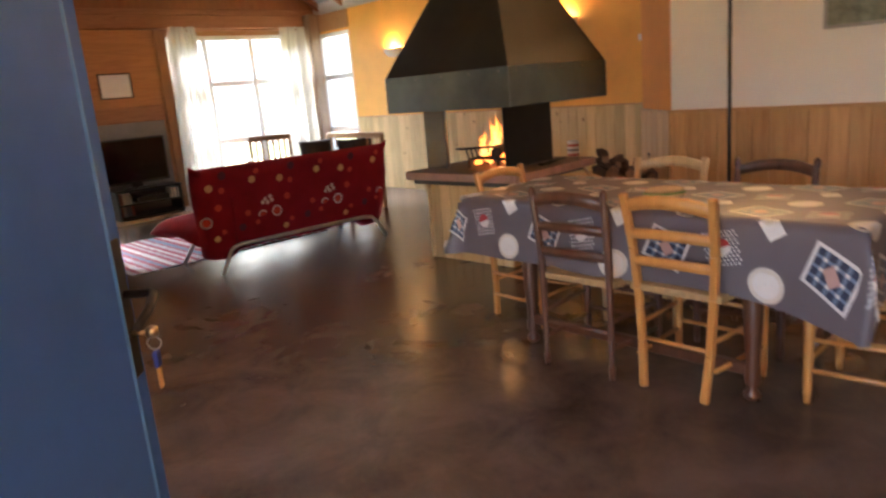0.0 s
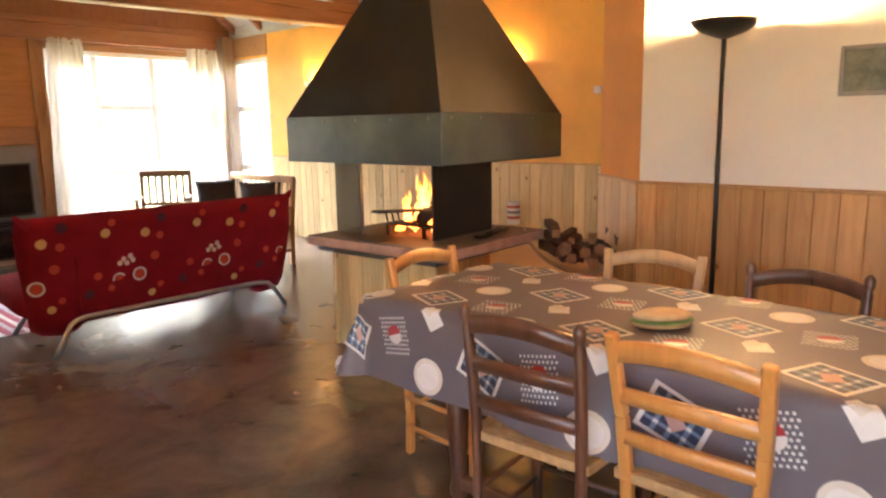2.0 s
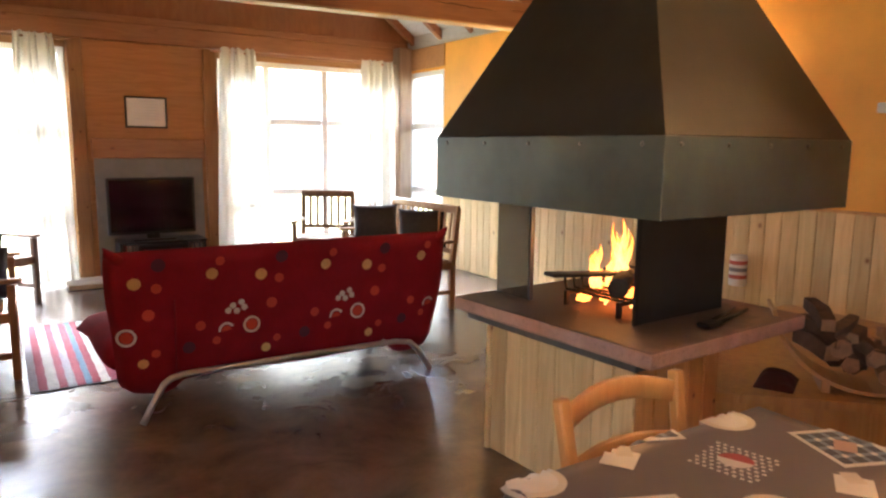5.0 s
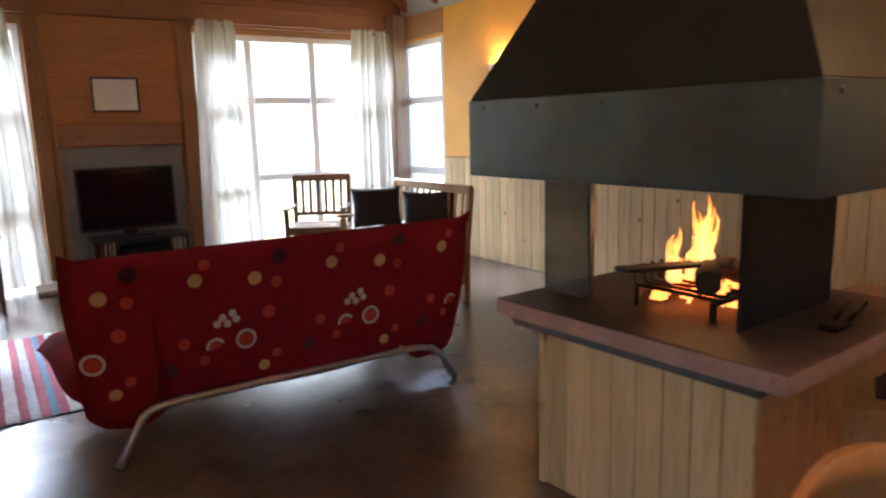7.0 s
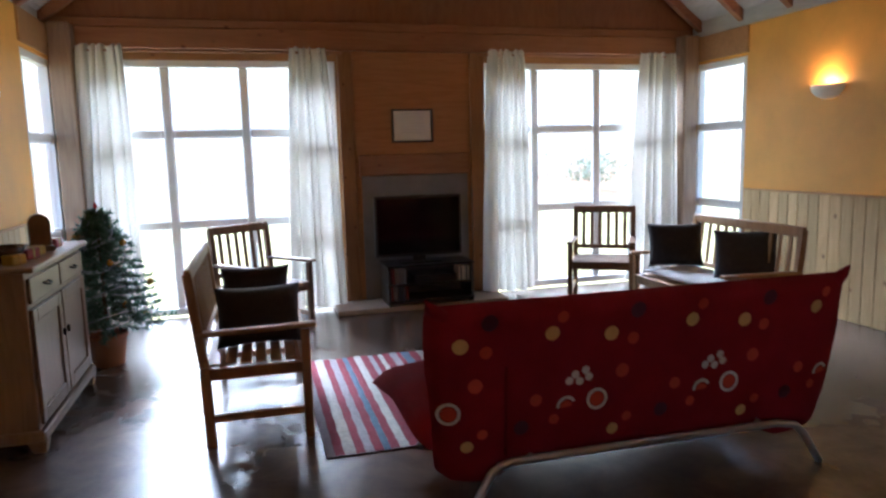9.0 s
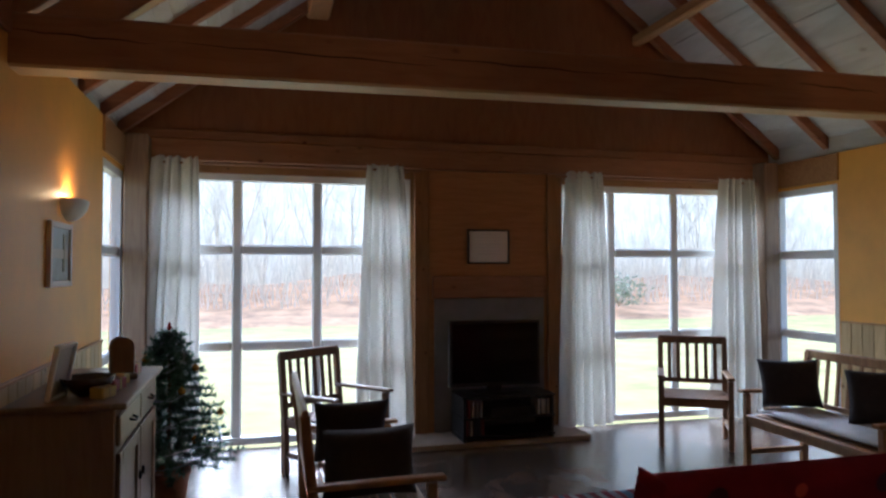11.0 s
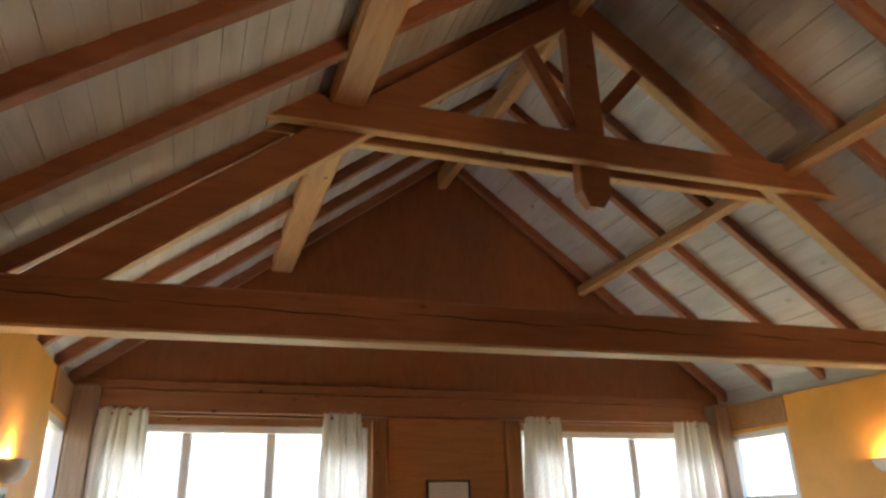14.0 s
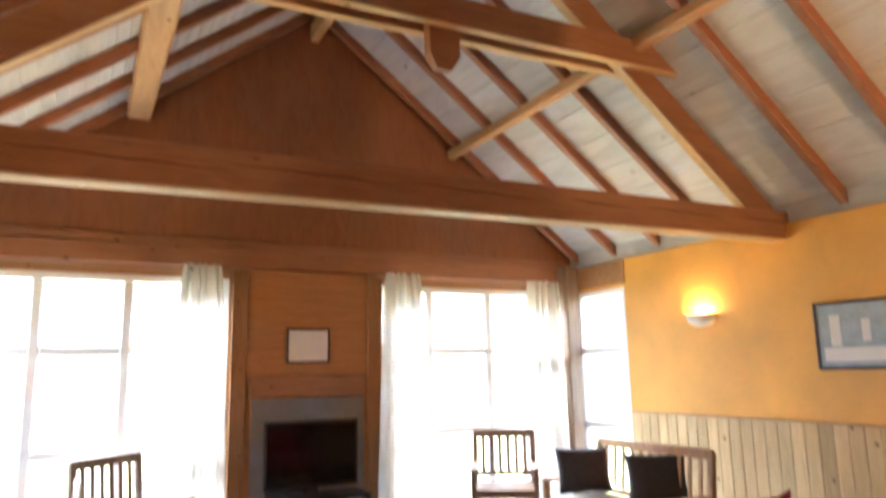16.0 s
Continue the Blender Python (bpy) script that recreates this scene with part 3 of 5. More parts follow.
def flame_mat():
    m, n, l, b = material("flame", (1.0, 0.5, 0.1), 0.9)
    v = coords(n, l, (1, 1, 1), "Generated")
    sep = n.new("ShaderNodeSeparateXYZ")
    l.new(v, sep.inputs[0])
    c = ramp(n, l, sep.outputs["Z"], [(0.0, (1.0, 0.4, 0.08)), (0.4, (1.0, 0.48, 0.12)), (0.7, (1.0, 0.33, 0.05)), (1.0, (0.9, 0.19, 0.016))])
    l.new(c, b.inputs["Emission Color"])
    b.inputs["Emission Strength"].default_value = 0.2
    tr = n.new("ShaderNodeBsdfTransparent")
    lick = noise_tex(n, l, coords(n, l, (1, 1, 0.4)), 38, 4.0, 0.6, 1.2)
    ms = n.new("ShaderNodeMixShader")
    tall = ramp(n, l, sep.outputs["Z"], [(0.15, (0.35, 0.35, 0.35)), (1.0, (0.75, 0.75, 0.75))])
    l.new(mix(n, l, 1.0, tall, ramp(n, l, lick, [(0.35, (0.25, 0.25, 0.25)), (0.62, (1.0, 1.0, 1.0))]), "MULTIPLY"), ms.inputs[0])
    l.new(b.outputs[0], ms.inputs[1])
    l.new(tr.outputs[0], ms.inputs[2])
    l.new(ms.outputs[0], n["Material Output"].inputs["Surface"])
    return m


FLAME = flame_mat()
fireplace()
fire = new("fire_light", bpy.data.lights.new("fire_light", "POINT"))
fire.data.energy, fire.data.shadow_soft_size, fire.data.color = 0.45, 0.09, (1.0, 0.45, 0.12)
fire.location = (4.37, 4.88, 0.97)



# low log shelf beside the hearth
sb = Build()
plan = [(4.475, 4.545), (5.17, 3.88), (5.455, 4.21), (6.49, 4.21), (6.49, 5.3), (4.475, 5.3)]
for z0, z1, inset in ((0.0, 0.34, 0.02), (0.342, 0.38, 0.0)):
    lo = [sb.bm.verts.new((x + (inset if k in (0, 1) else 0), y + (inset if k in (0, 1) else 0), z0)) for k, (x, y) in enumerate(plan)]
    hi = [sb.bm.verts.new((x + (inset if k in (0, 1) else 0), y + (inset if k in (0, 1) else 0), z1)) for k, (x, y) in enumerate(plan)]
    sb.bm.faces.new(lo[::-1])
    sb.bm.faces.new(hi)
    for k in range(6):
        sb.bm.faces.new((lo[k], lo[(k + 1) % 6], hi[(k + 1) % 6], hi[k]))
tagged(sb.done("log_shelf", PINE), "low orange pine shelf built between hearth and wall", "shelf")

BARK = plain("log_bark", (0.12, 0.07, 0.042), 0.9, var=0.5, scale=18, bumps=0.6)
CUT = plain("cut_log_end", (0.3, 0.17, 0.085), 0.8, var=0.3, scale=25)
BENT = wood("bent_ply", (0.48, 0.27, 0.11), (0.64, 0.4, 0.19), (4, 1, 4), 0.45)


def log_basket(m):
    t = thing("log_basket", "curved plywood log basket heaped with split logs", "basket", m)
    b = Build()

    def arc(r, a):
        return r * math.sin(a), 0.345 - r * math.cos(a)

    for r0, r1 in ((0.325, 0.337),):
        n = 18
        for k in range(n):
            a0, a1 = radians(-80 + 148 * k / n), radians(-80 + 148 * (k + 1) / n)
            p = [arc(r1, a0), arc(r1, a1), arc(r0, a1), arc(r0, a0)]
            b.hull([(p[j][0], -0.1, p[j][1]) for j in (0, 1, 2, 3)] + [(p[j][0], 0.1, p[j][1]) for j in (0, 1, 2, 3)])
    bmesh.ops.remove_doubles(b.bm, verts=b.bm.verts, dist=0.0005)
    b.done("cradle", BENT, parent=t)
    for x in (-0.14, 0.14):
        Build().box(x - 0.015, x + 0.015, -0.09, 0.09, 0.0005, 0.043, 0.003).done("foot", BENT, parent=t)
    rnd = random.Random(8)
    for k in range(16):
        x = -0.16 + 0.064 * (k % 6) + rnd.uniform(-0.02, 0.02)
        z = 0.345 - math.sqrt(max(0.02, 0.275 ** 2 - x * x)) + 0.02 + 0.055 * (k // 6)
        r = rnd.uniform(0.024, 0.042)
        dx, dz = rnd.uniform(-0.06, 0.06), rnd.uniform(-0.03, 0.035)
        ln = rnd.uniform(0.08, 0.12)
        lg = Build()
        lg.tube([(x - dx, -ln, z - dz * 0.3), (x + 0.01, 0, z + 0.012), (x + dx, ln, z + dz)], [r, r * 1.1, r * 0.9], rnd.choice((4, 5, 6)))
        for fc in lg.bm.faces:
            fc.smooth = False
            if len(fc.verts) > 4 or fc.calc_area() < 0.004 and k % 3 == 0:
                fc.material_index = 1
        lg.done("log", BARK, CUT, parent=t)
    return t


log_basket(pose(5.15, 4.15, 0.381, 0, 0, -52) @ Matrix.Scale(1.2, 4))

cb = Build().lathe((0, 0, 0), [(0.055, 0), (0.058, 0.006), (0.058, 0.2), (0.054, 0.212)], 20)
can = thing("tin", "white tin with red and grey bands fixed to the boarded wall", "tin", pose(6.4, 5.64, 0.46))
cb.done("body", plain("tin_paint", (0.72, 0.7, 0.68), 0.35), parent=can)
for z, c in ((0.05, (0.45, 0.1, 0.08)), (0.1, (0.2, 0.2, 0.24)), (0.15, (0.45, 0.1, 0.08))):
    Build().lathe((0, 0, z), [(0.0575, 0), (0.0595, 0.002), (0.0595, 0.026), (0.0575, 0.028)], 20).done("band", plain("band_paint", c, 0.4), parent=can)


# dark red bundle on the shelf
rc = thing("cloth_bundle", "dark red folded cloth lying on the pine shelf", "cloth", pose(4.9, 4.4, 0.381, 0, 0, 25))
rb2 = Build().sheet(lambda u, v: (0.24 * (u - 0.5), 0.16 * (v - 0.5), 0.002 + 0.055 * (1 - (2 * u - 1) ** 4) * (1 - (2 * v - 1) ** 4) * (0.75 + 0.25 * math.sin(14 * u + 5 * v))), 18, 12)
rb2.box(-0.12, 0.12, -0.08, 0.08, 0.0, 0.002)
rb2.done("folded_cloth", plain("dark_red_cloth", (0.07, 0.012, 0.012), 0.9, var=0.4, scale=20, bumps=0.3), parent=rc)

# ---- lamps ----
def bulb(name, at, watts, radius, colour=(1.0, 0.56, 0.2)):
    lamp = new(name, bpy.data.lights.new(name, "POINT"))
    lamp.data.energy, lamp.data.shadow_soft_size, lamp.data.color = watts, radius, colour
    lamp.location = at
    return lamp


PLASTER = plain("white_plaster", (0.8, 0.78, 0.74), 0.6, var=0.05)


def sconce(m):
    """A quarter-shell wall lamp, open at the top; its wall is the local plane y = 0, the room at -y."""
    t = thing("wall_lamp", "white plaster wall sconce casting warm light upwards", "lamp", m, "sconces on the walls")
    b = Build()

    def shell(k):
        def fn(u, v):
            a = math.pi * u
            w = (0.17 if k else 0.16) * math.cos(v * math.pi / 2 * 0.98)
            h = -0.115 * math.sin(v * math.pi / 2) - (0.004 if k else 0)
            return (w * math.cos(a), -0.62 * w * math.sin(a) - 0.001, h)
        return fn

    b.sheet(shell(1), 18, 8)
    b.sheet(shell(0), 18, 8)
    b.done("shade", PLASTER, parent=t)
    Build().lathe((0, -0.045, -0.06), [(0.012, 0), (0.022, 0.02), (0.022, 0.04), (0.008, 0.055)], 12).done("bulb", glow("bulb_glow", (1.0, 0.55, 0.16), 8.0), parent=t)
    lamp = bulb("lamp_light", (0, -0.05, 0.01), 1.3, 0.03)
    lamp.parent = t
    return t


SC = sconce(pose(6.499, 8.66, 1.93, 0, 0, -90))
copy_thing(SC, pose(6.499, 5.75, 1.95, 0, 0, -90))
copy_thing(SC, pose(0.301, 8.74, 1.9, 0, 0, 90))


def floor_lamp(m):
    t = thing("floor_lamp", "black metal uplighter floor lamp, switched on", "lamp", m)
    b = Build().lathe((0, 0, 0), [(0.13, 0), (0.135, 0.008), (0.13, 0.022), (0.03, 0.032), (0.014, 0.05)], 28)
    b.done("foot", BLACK, parent=t)
    Build().tube([(0, 0, 0.045), (0, 0, 1.79)], 0.0125, 12).done("pole", BLACK, parent=t)
    Build().lathe((0, 0, 1.785), [(0.014, 0), (0.05, 0.012), (0.11, 0.035), (0.15, 0.065), (0.168, 0.092), (0.163, 0.092), (0.145, 0.068), (0.1, 0.04), (0.03, 0.022)], 32).done("bowl", BLACK, parent=t)
    Build().lathe((0, 0, 1.806), [(0.01, 0), (0.016, 0.006), (0.016, 0.016), (0.005, 0.022)], 12).done("bulb", glow("halogen_glow", (1.0, 0.72, 0.4), 15.0), parent=t)
    lamp = bulb("lamp_light", (0, 0, 1.85), 29.0, 0.06, (1.0, 0.52, 0.19))
    lamp.parent = t
    return t


floor_lamp(pose(4.78, 3.14, 0))


def framed(name, label, m, w, h, border, mat_frame, mat_art, bars=()):
    """A picture on a wall: width along x, the room at -y."""
    t = thing(name, label, "picture", m)
    f = Build()
    for x0, x1, z0, z1 in ((0, border, 0, h), (w - border, w, 0, h), (border, w - border, 0, border), (border, w - border, h - border, h)):
        f.box(x0, x1, -0.024, -0.001, z0, z1, 0.003)
    f.done("frame", mat_frame, parent=t)
    Build().box(border, w - border, -0.012, -0.002, border, h - border).done("sheet", mat_art, parent=t)
    for x0, x1, z0, z1, mt in bars:
        Build().box(x0, x1, -0.0155, -0.0125, z0, z1).done("print", mt, parent=t)
    return t


PAPER = plain("white_paper", (0.78, 0.77, 0.75), 0.5, var=0.04)
GREYINK = plain("grey_print", (0.5, 0.5, 0.5), 0.6, var=0.1)
PALEINK = plain("pale_print", (0.64, 0.64, 0.63), 0.6, var=0.1)
GREENINK = plain("green_print", (0.22, 0.24, 0.18), 0.6, var=0.5, scale=14)
BLUEINK = plain("sea_print", (0.36, 0.44, 0.5), 0.5, var=0.25, scale=9)
DARKFRAME = plain("dark_frame", (0.05, 0.04, 0.035), 0.4)
framed("notice", "white notice in a thin dark frame on pine", pose(3.19, YT - 0.072, 1.56), 0.41, 0.32, 0.018, DARKFRAME, PAPER, [(0.09, 0.32, 0.27 - 0.03 * k, 0.276 - 0.03 * k, PALEINK) for k in range(7)])
framed("painting", "small landscape painting in a grey frame", pose(XW - 0.013, 2.66, 1.49, 0, 0, -90), 0.5, 0.235, 0.02, plain("grey_frame", (0.35, 0.33, 0.3), 0.5), GREENINK)
framed("seascape", "pale seascape print in a dark frame", pose(XR - 0.001, 7.57, 1.42, 0, 0, -90), 0.62, 0.5, 0.022, DARKFRAME, BLUEINK, [(0.06, 0.56, 0.06, 0.16, PAPER), (0.12, 0.2, 0.17, 0.4, PAPER), (0.36, 0.42, 0.2, 0.36, PAPER)])
framed("photo", "small framed photo with a white border", pose(XL + 0.001, 8.34, 1.42, 0, 0, 90), 0.42, 0.34, 0.03, PAPER, BLUEINK, [(0.06, 0.36, 0.15, 0.2, GREYINK), (0.27, 0.3, 0.08, 0.28, GREENINK)])
Build().box(XR - 0.04, XR - 0.001, 4.79, 4.85, 1.63, 1.69, 0.008, 0, 2).done("thermostat", PAPER)
tagged(bpy.data.objects["thermostat"], "small white wall thermostat box", "thermostat")

# ---- window wall ----
setting(Build().box(2.7, 4.12, YT - 0.07, YT - 0.055, 0.0, 2.41, 0.002).done("wall_pier", wood("pier_back", (0.3, 0.13, 0.04), (0.42, 0.2, 0.07), (1, 14, 14), 0.45)), "varnished pine pier between the windows", "wall")
for x0, x1 in ((2.69, 2.83), (3.98, 4.13)):
    setting(Build().box(x0, x1, YT - 0.1, YT - 0.0712, 0, 2.41, 0.008).done("trim_post", PINE_UP), "upright pine trim beside the window", "trim")
setting(Build().box(2.86, 3.96, YT - 0.12, YT - 0.0712, 1.25, 1.45, 0.008).done("trim_mantel", BEAM), "reddish pine mantel board above the television recess", "trim")
SURR = plain("grey_render", (0.23, 0.22, 0.21), 0.8, var=0.15, scale=5, bumps=0.3)
sr = Build().box(2.88, 3.94, YT - 0.095, YT - 0.0712, 0.05, 1.248, 0.004)
setting(sr.done("wall_surround", SURR), "grey rendered panel behind the television", "wall")
setting(Build().box(2.55, 4.2, 10.08, YT - 0.07, 0.001, 0.05, 0.012, 0, 2).done("hearthstone", plain("pale_hearthstone", (0.42, 0.35, 0.28), 0.6, var=0.2, scale=6, bumps=0.2)), "pale stone slab under the television", "slab")


def television(m):
    t = thing("television", "black flat-screen television, switched off", "television", m)
    Build().box(-0.42, 0.42, -0.03, 0.03, 0.06, 0.63, 0.012, 0, 2).done("case", BLACK, parent=t)
    Build().box(-0.395, 0.395, -0.0335, -0.0305, 0.09, 0.605).done("screen", plain("dark_screen", (0.006, 0.006, 0.007), 0.08, var=0.1, bumps=0.0), parent=t)
    Build().box(-0.06, 0.06, -0.02, 0.03, 0.01, 0.07, 0.004).box(-0.2, 0.2, -0.1, 0.1, 0.0, 0.014, 0.005).done("stand", BLACK, parent=t)
    return t


television(pose(3.36, 10.26, 0.431))


def tv_bench(m):
    t = thing("tv_stand", "black television stand with shelves of discs", "stand", m)
    b = Build()
    for x in (-0.41, 0.39):
        b.box(x, x + 0.02, -0.19, 0.19, 0.0, 0.36, 0.003)
    for z in (0.03, 0.185, 0.361):
        b.box(-0.42, 0.42, -0.2, 0.2, z, z + 0.018, 0.003)
    b.done("rack", BLACK, parent=t)
    Build().box(-0.15, 0.25, -0.16, 0.16, 0.204, 0.27, 0.004).done("player", BLACK, parent=t)
    rnd = random.Random(5)
    cols = [plain("disc_case", c, 0.4) for c in ((0.5, 0.5, 0.52), (0.1, 0.12, 0.2), (0.3, 0.06, 0.06), (0.62, 0.6, 0.55))]
    for k in range(9):
        x = -0.38 + 0.018 * k
        Build().box(x, x + 0.015, -0.17, 0.0, 0.204 if k % 2 else 0.049, 0.34 if k % 2 else 0.182, 0.001).done("disc_case", cols[rnd.randrange(4)], parent=t)
    for k in range(6):
        x = 0.27 + 0.018 * k
        Build().box(x, x + 0.015, -0.17, 0.0, 0.204, 0.335, 0.001).done("disc_case", cols[rnd.randrange(4)], parent=t)
    return t


tv_bench(pose(3.43, 10.26, 0.051))


def curtain_cloth():
    m, n, l, b = material("curtain_cotton", (0.72, 0.69, 0.62), 0.8)
    v = coords(n, l, (1, 1, 1))
    f = noise_tex(n, l, v, 160, 2.0)
    c = ramp(n, l, f, [(0.3, (0.55, 0.53, 0.475)), (0.7, (0.69, 0.67, 0.615))])
    l.new(c, b.inputs["Base Color"])
    bump(n, l, b, f, 0.1, 0.001)
    tl = n.new("ShaderNodeBsdfTranslucent")
    l.new(c, tl.inputs["Color"])
    ms = n.new("ShaderNodeMixShader")
    ms.inputs[0].default_value = 0.16
    l.new(b.outputs[0], ms.inputs[1])
    l.new(tl.outputs[0], ms.inputs[2])
    l.new(ms.outputs[0], n["Material Output"].inputs["Surface"])
    return m


COTTON = curtain_cloth()


def curtain(x0, x1, x2, x3, seed, folds=6):
    """Hangs from the rod between x0 and x1, and spreads to x2..x3 at the hem."""
    t = thing("curtain", "off-white cotton curtain drawn to one side, hanging in folds", "curtain", pose(0, 0, 0), "curtains at the windows")
    rnd = random.Random(seed)
    ph = [rnd.uniform(0, 6.28) for _ in range(4)]

    wob = [rnd.uniform(0.6, 1.4) for _ in range(folds + 2)]

    def fn(u, v):
        s = v ** 0.7
        x = (x0 + (x1 - x0) * u) * (1 - s) + (x2 + (x3 - x2) * u) * s
        k = u * folds
        j = int(min(k, folds - 1e-6))
        size = wob[j] + (wob[j + 1] - wob[j]) * (k - j)
        amp = (0.018 + 0.06 * s) * size
        a = 2 * math.pi * (k + 0.22 * math.sin(2.6 * k + ph[0]) + 0.1 * s * math.sin(5 * v + ph[1]))
        y = 10.455 + amp * math.sin(a) + 0.25 * amp * math.sin(2.3 * a + ph[1] - 2 * s) * (1 - 0.5 * s) - 0.03 * s * math.sin(3 * u + ph[2])
        x += 0.4 * amp * math.cos(a) + 0.012 * math.sin(4 * v + ph[3]) * s
        z = 2.43 - (2.43 - 0.04) * v + 0.012 * math.sin(a + ph[3]) * max(0.0, 1 - 12 * v) - 0.012 * math.sin(9 * u + ph[2]) * max(0.0, 12 * v - 11)
        return (x, y, z)

    Build().sheet(fn, folds * 16, 34).done("cloth", COTTON, parent=t)
    return t


curtain(0.5, 0.86, 0.38, 0.9, 1, 5)
curtain(2.25, 2.57, 2.16, 2.66, 2, 5)
curtain(4.16, 4.54, 4.08, 4.63, 3, 5)
curtain(5.84, 6.26, 5.7, 6.32, 4, 5)
for x0, x1 in ((0.44, 2.74), (4.06, 6.34)):
    r = thing("curtain_rod", "thin brown wooden curtain rod over the window", "rod")
    Build().tube([(x0, 10.475, 2.388), (x1, 10.475, 2.388)], 0.011, 10).done("rail", BEAM, parent=r)
    for xb in (x0 + 0.1, x1 - 0.12):
        Build().box(xb, xb + 0.02, 10.47, 10.549, 2.38, 2.404).done("bracket", BEAM, parent=r)


# ---- sofa corner ----
RED = plain("red_cotton", (0.2, 0.009, 0.019), 0.85, var=0.2, scale=5, bumps=0.15)
RED.node_tree.nodes["Principled BSDF"].inputs["Specular IOR Level"].default_value = 0.15
CHROME = plain("silver_tube", (0.5, 0.52, 0.55), 0.38, 0.75, var=0.06)
DOTS = {k: plain("print_" + k, c, 0.85, var=0.12, scale=30) for k, c in (("yellow", (0.56, 0.36, 0.13)), ("orange", (0.43, 0.045, 0.022)), ("navy", (0.07, 0.012, 0.03)), ("white", (0.56, 0.52, 0.5)))}


def sofa(m):
    """A fold-down sofa seen from behind: x along it, its back at y = 0, the seat towards +y."""
    t = thing("sofa", "red futon sofa with printed circles on a silver tube frame", "sofa", m)
    BACK = [(0.16, 0.125), (0.09, 0.19), (0.055, 0.36), (0.04, 0.55), (0.022, 0.72), (-0.01, 0.878)]
    L = 0.98
    rnd = random.Random(4)

    def pad(path, half, thick, name, shift=0.0):
        """A cushion: path is its mid-line in y, z from rear to front."""
        b = Build()
        n, seg = len(path), 36

        def fn(side):
            def f(u, v):
                k = min(int(v * (n - 1)), n - 2)
                s = v * (n - 1) - k
                y = path[k][0] + (path[k + 1][0] - path[k][0]) * s
                z = path[k][1] + (path[k + 1][1] - path[k][1]) * s
                dy, dz = path[k + 1][0] - path[k][0], path[k + 1][1] - path[k][1]
                d = math.hypot(dy, dz)
                e = (1 - (2 * u - 1) ** 8) ** 0.5 * (1 - (2 * v - 1) ** 8) ** 0.5
                x = (2 * u - 1) * half * (0.9 + 0.1 * min(1.0, 1.5 * v) ** 0.6 + 0.006 * math.sin(9 * v + 2 * u))
                off = side * thick / 2 * e + 0.006 * math.sin(13 * u + 4 * v) * e
                if name == "backrest":
                    z += 0.105 * max(0.0, 1 - 3.2 * v) * min(1.0, max(0.0, (0.74 - abs(2 * u - 1)) * 14))
                return (x + shift, y - dz / d * off, z + dy / d * off)
            return f

        b.sheet(fn(1), seg, 4 * n)
        b.sheet(fn(-1), seg, 4 * n)
        bmesh.ops.remove_doubles(b.bm, verts=b.bm.verts, dist=0.002)
        return b.done(name, RED, parent=t)

    pad(BACK, L, 0.16, "backrest")
    pad([(0.1, 0.26), (0.2, 0.32), (0.45, 0.36), (0.7, 0.36), (0.9, 0.3)], L + 0.035, 0.19, "seat", -0.035)
    # corner tips of the cover
    for x in (-L + 0.02, L - 0.02):
        s = 1 if x > 0 else -1
        Build().tube([(x - 0.05 * s, -0.01, 0.83), (x, -0.015, 0.872), (x + 0.022 * s, -0.025, 0.905)], [0.035, 0.022, 0.004], 8).done("cover_tip", RED, parent=t)
    # back flap seam
    Build().hull([(-0.672, -0.045, 0.25), (-0.664, -0.045, 0.25), (-0.664, 0.0, 0.25), (-0.672, 0.0, 0.25), (-0.672, -0.058, 0.62), (-0.664, -0.058, 0.62), (-0.664, -0.02, 0.62), (-0.672, -0.02, 0.62)], 0.002).done("seam", RED, parent=t)
    f = Build()
    f.tube([(-0.85, -0.06, 0.005), (-0.8, -0.06, 0.1), (-0.74, -0.045, 0.19), (-0.7, -0.035, 0.212), (-0.64, -0.03, 0.222), (0.0, -0.03, 0.222), (0.62, -0.03, 0.216), (0.7, -0.05, 0.205), (0.76, -0.04, 0.15), (0.86, -0.03, 0.005)], 0.017, 10)
    f.tube([(-0.85, 0.72, 0.005), (-0.7, 0.68, 0.25), (-0.6, 0.66, 0.28), (0.6, 0.66, 0.28), (0.7, 0.68, 0.25), (0.85, 0.72, 0.005)], 0.017, 10)
    for x in (-0.55, 0.55):
        f.tube([(x, 0.0, 0.215), (x, 0.66, 0.27)], 0.015, 8)
    f.done("frame", CHROME, parent=t)

    def back(x, z):
        pts = BACK
        for (y0, z0), (y1, z1) in zip(pts, pts[1:]):
            if z <= z1:
                break
        return Vector((x, y0 + (y1 - y0) * (z - z0) / (z1 - z0) - 0.0885 * (1 - min(1.0, abs(x) / (L * 0.985)) ** 8) ** 0.5 - 0.003, z))

    def disc(x, z, r0, r1, colour, a0=0.0, a1=2 * math.pi):
        b = Build()
        n = 22
        rows = [[b.bm.verts.new(back(x + r * math.cos(a0 + (a1 - a0) * k / n), z + r * math.sin(a0 + (a1 - a0) * k / n))) for k in range(n + 1)] for r in (max(r0, 0.0005), r1)]
        for k in range(n):
            b.bm.faces.new((rows[0][k], rows[0][k + 1], rows[1][k + 1], rows[1][k]))
        b.done("print", DOTS[colour], parent=t)

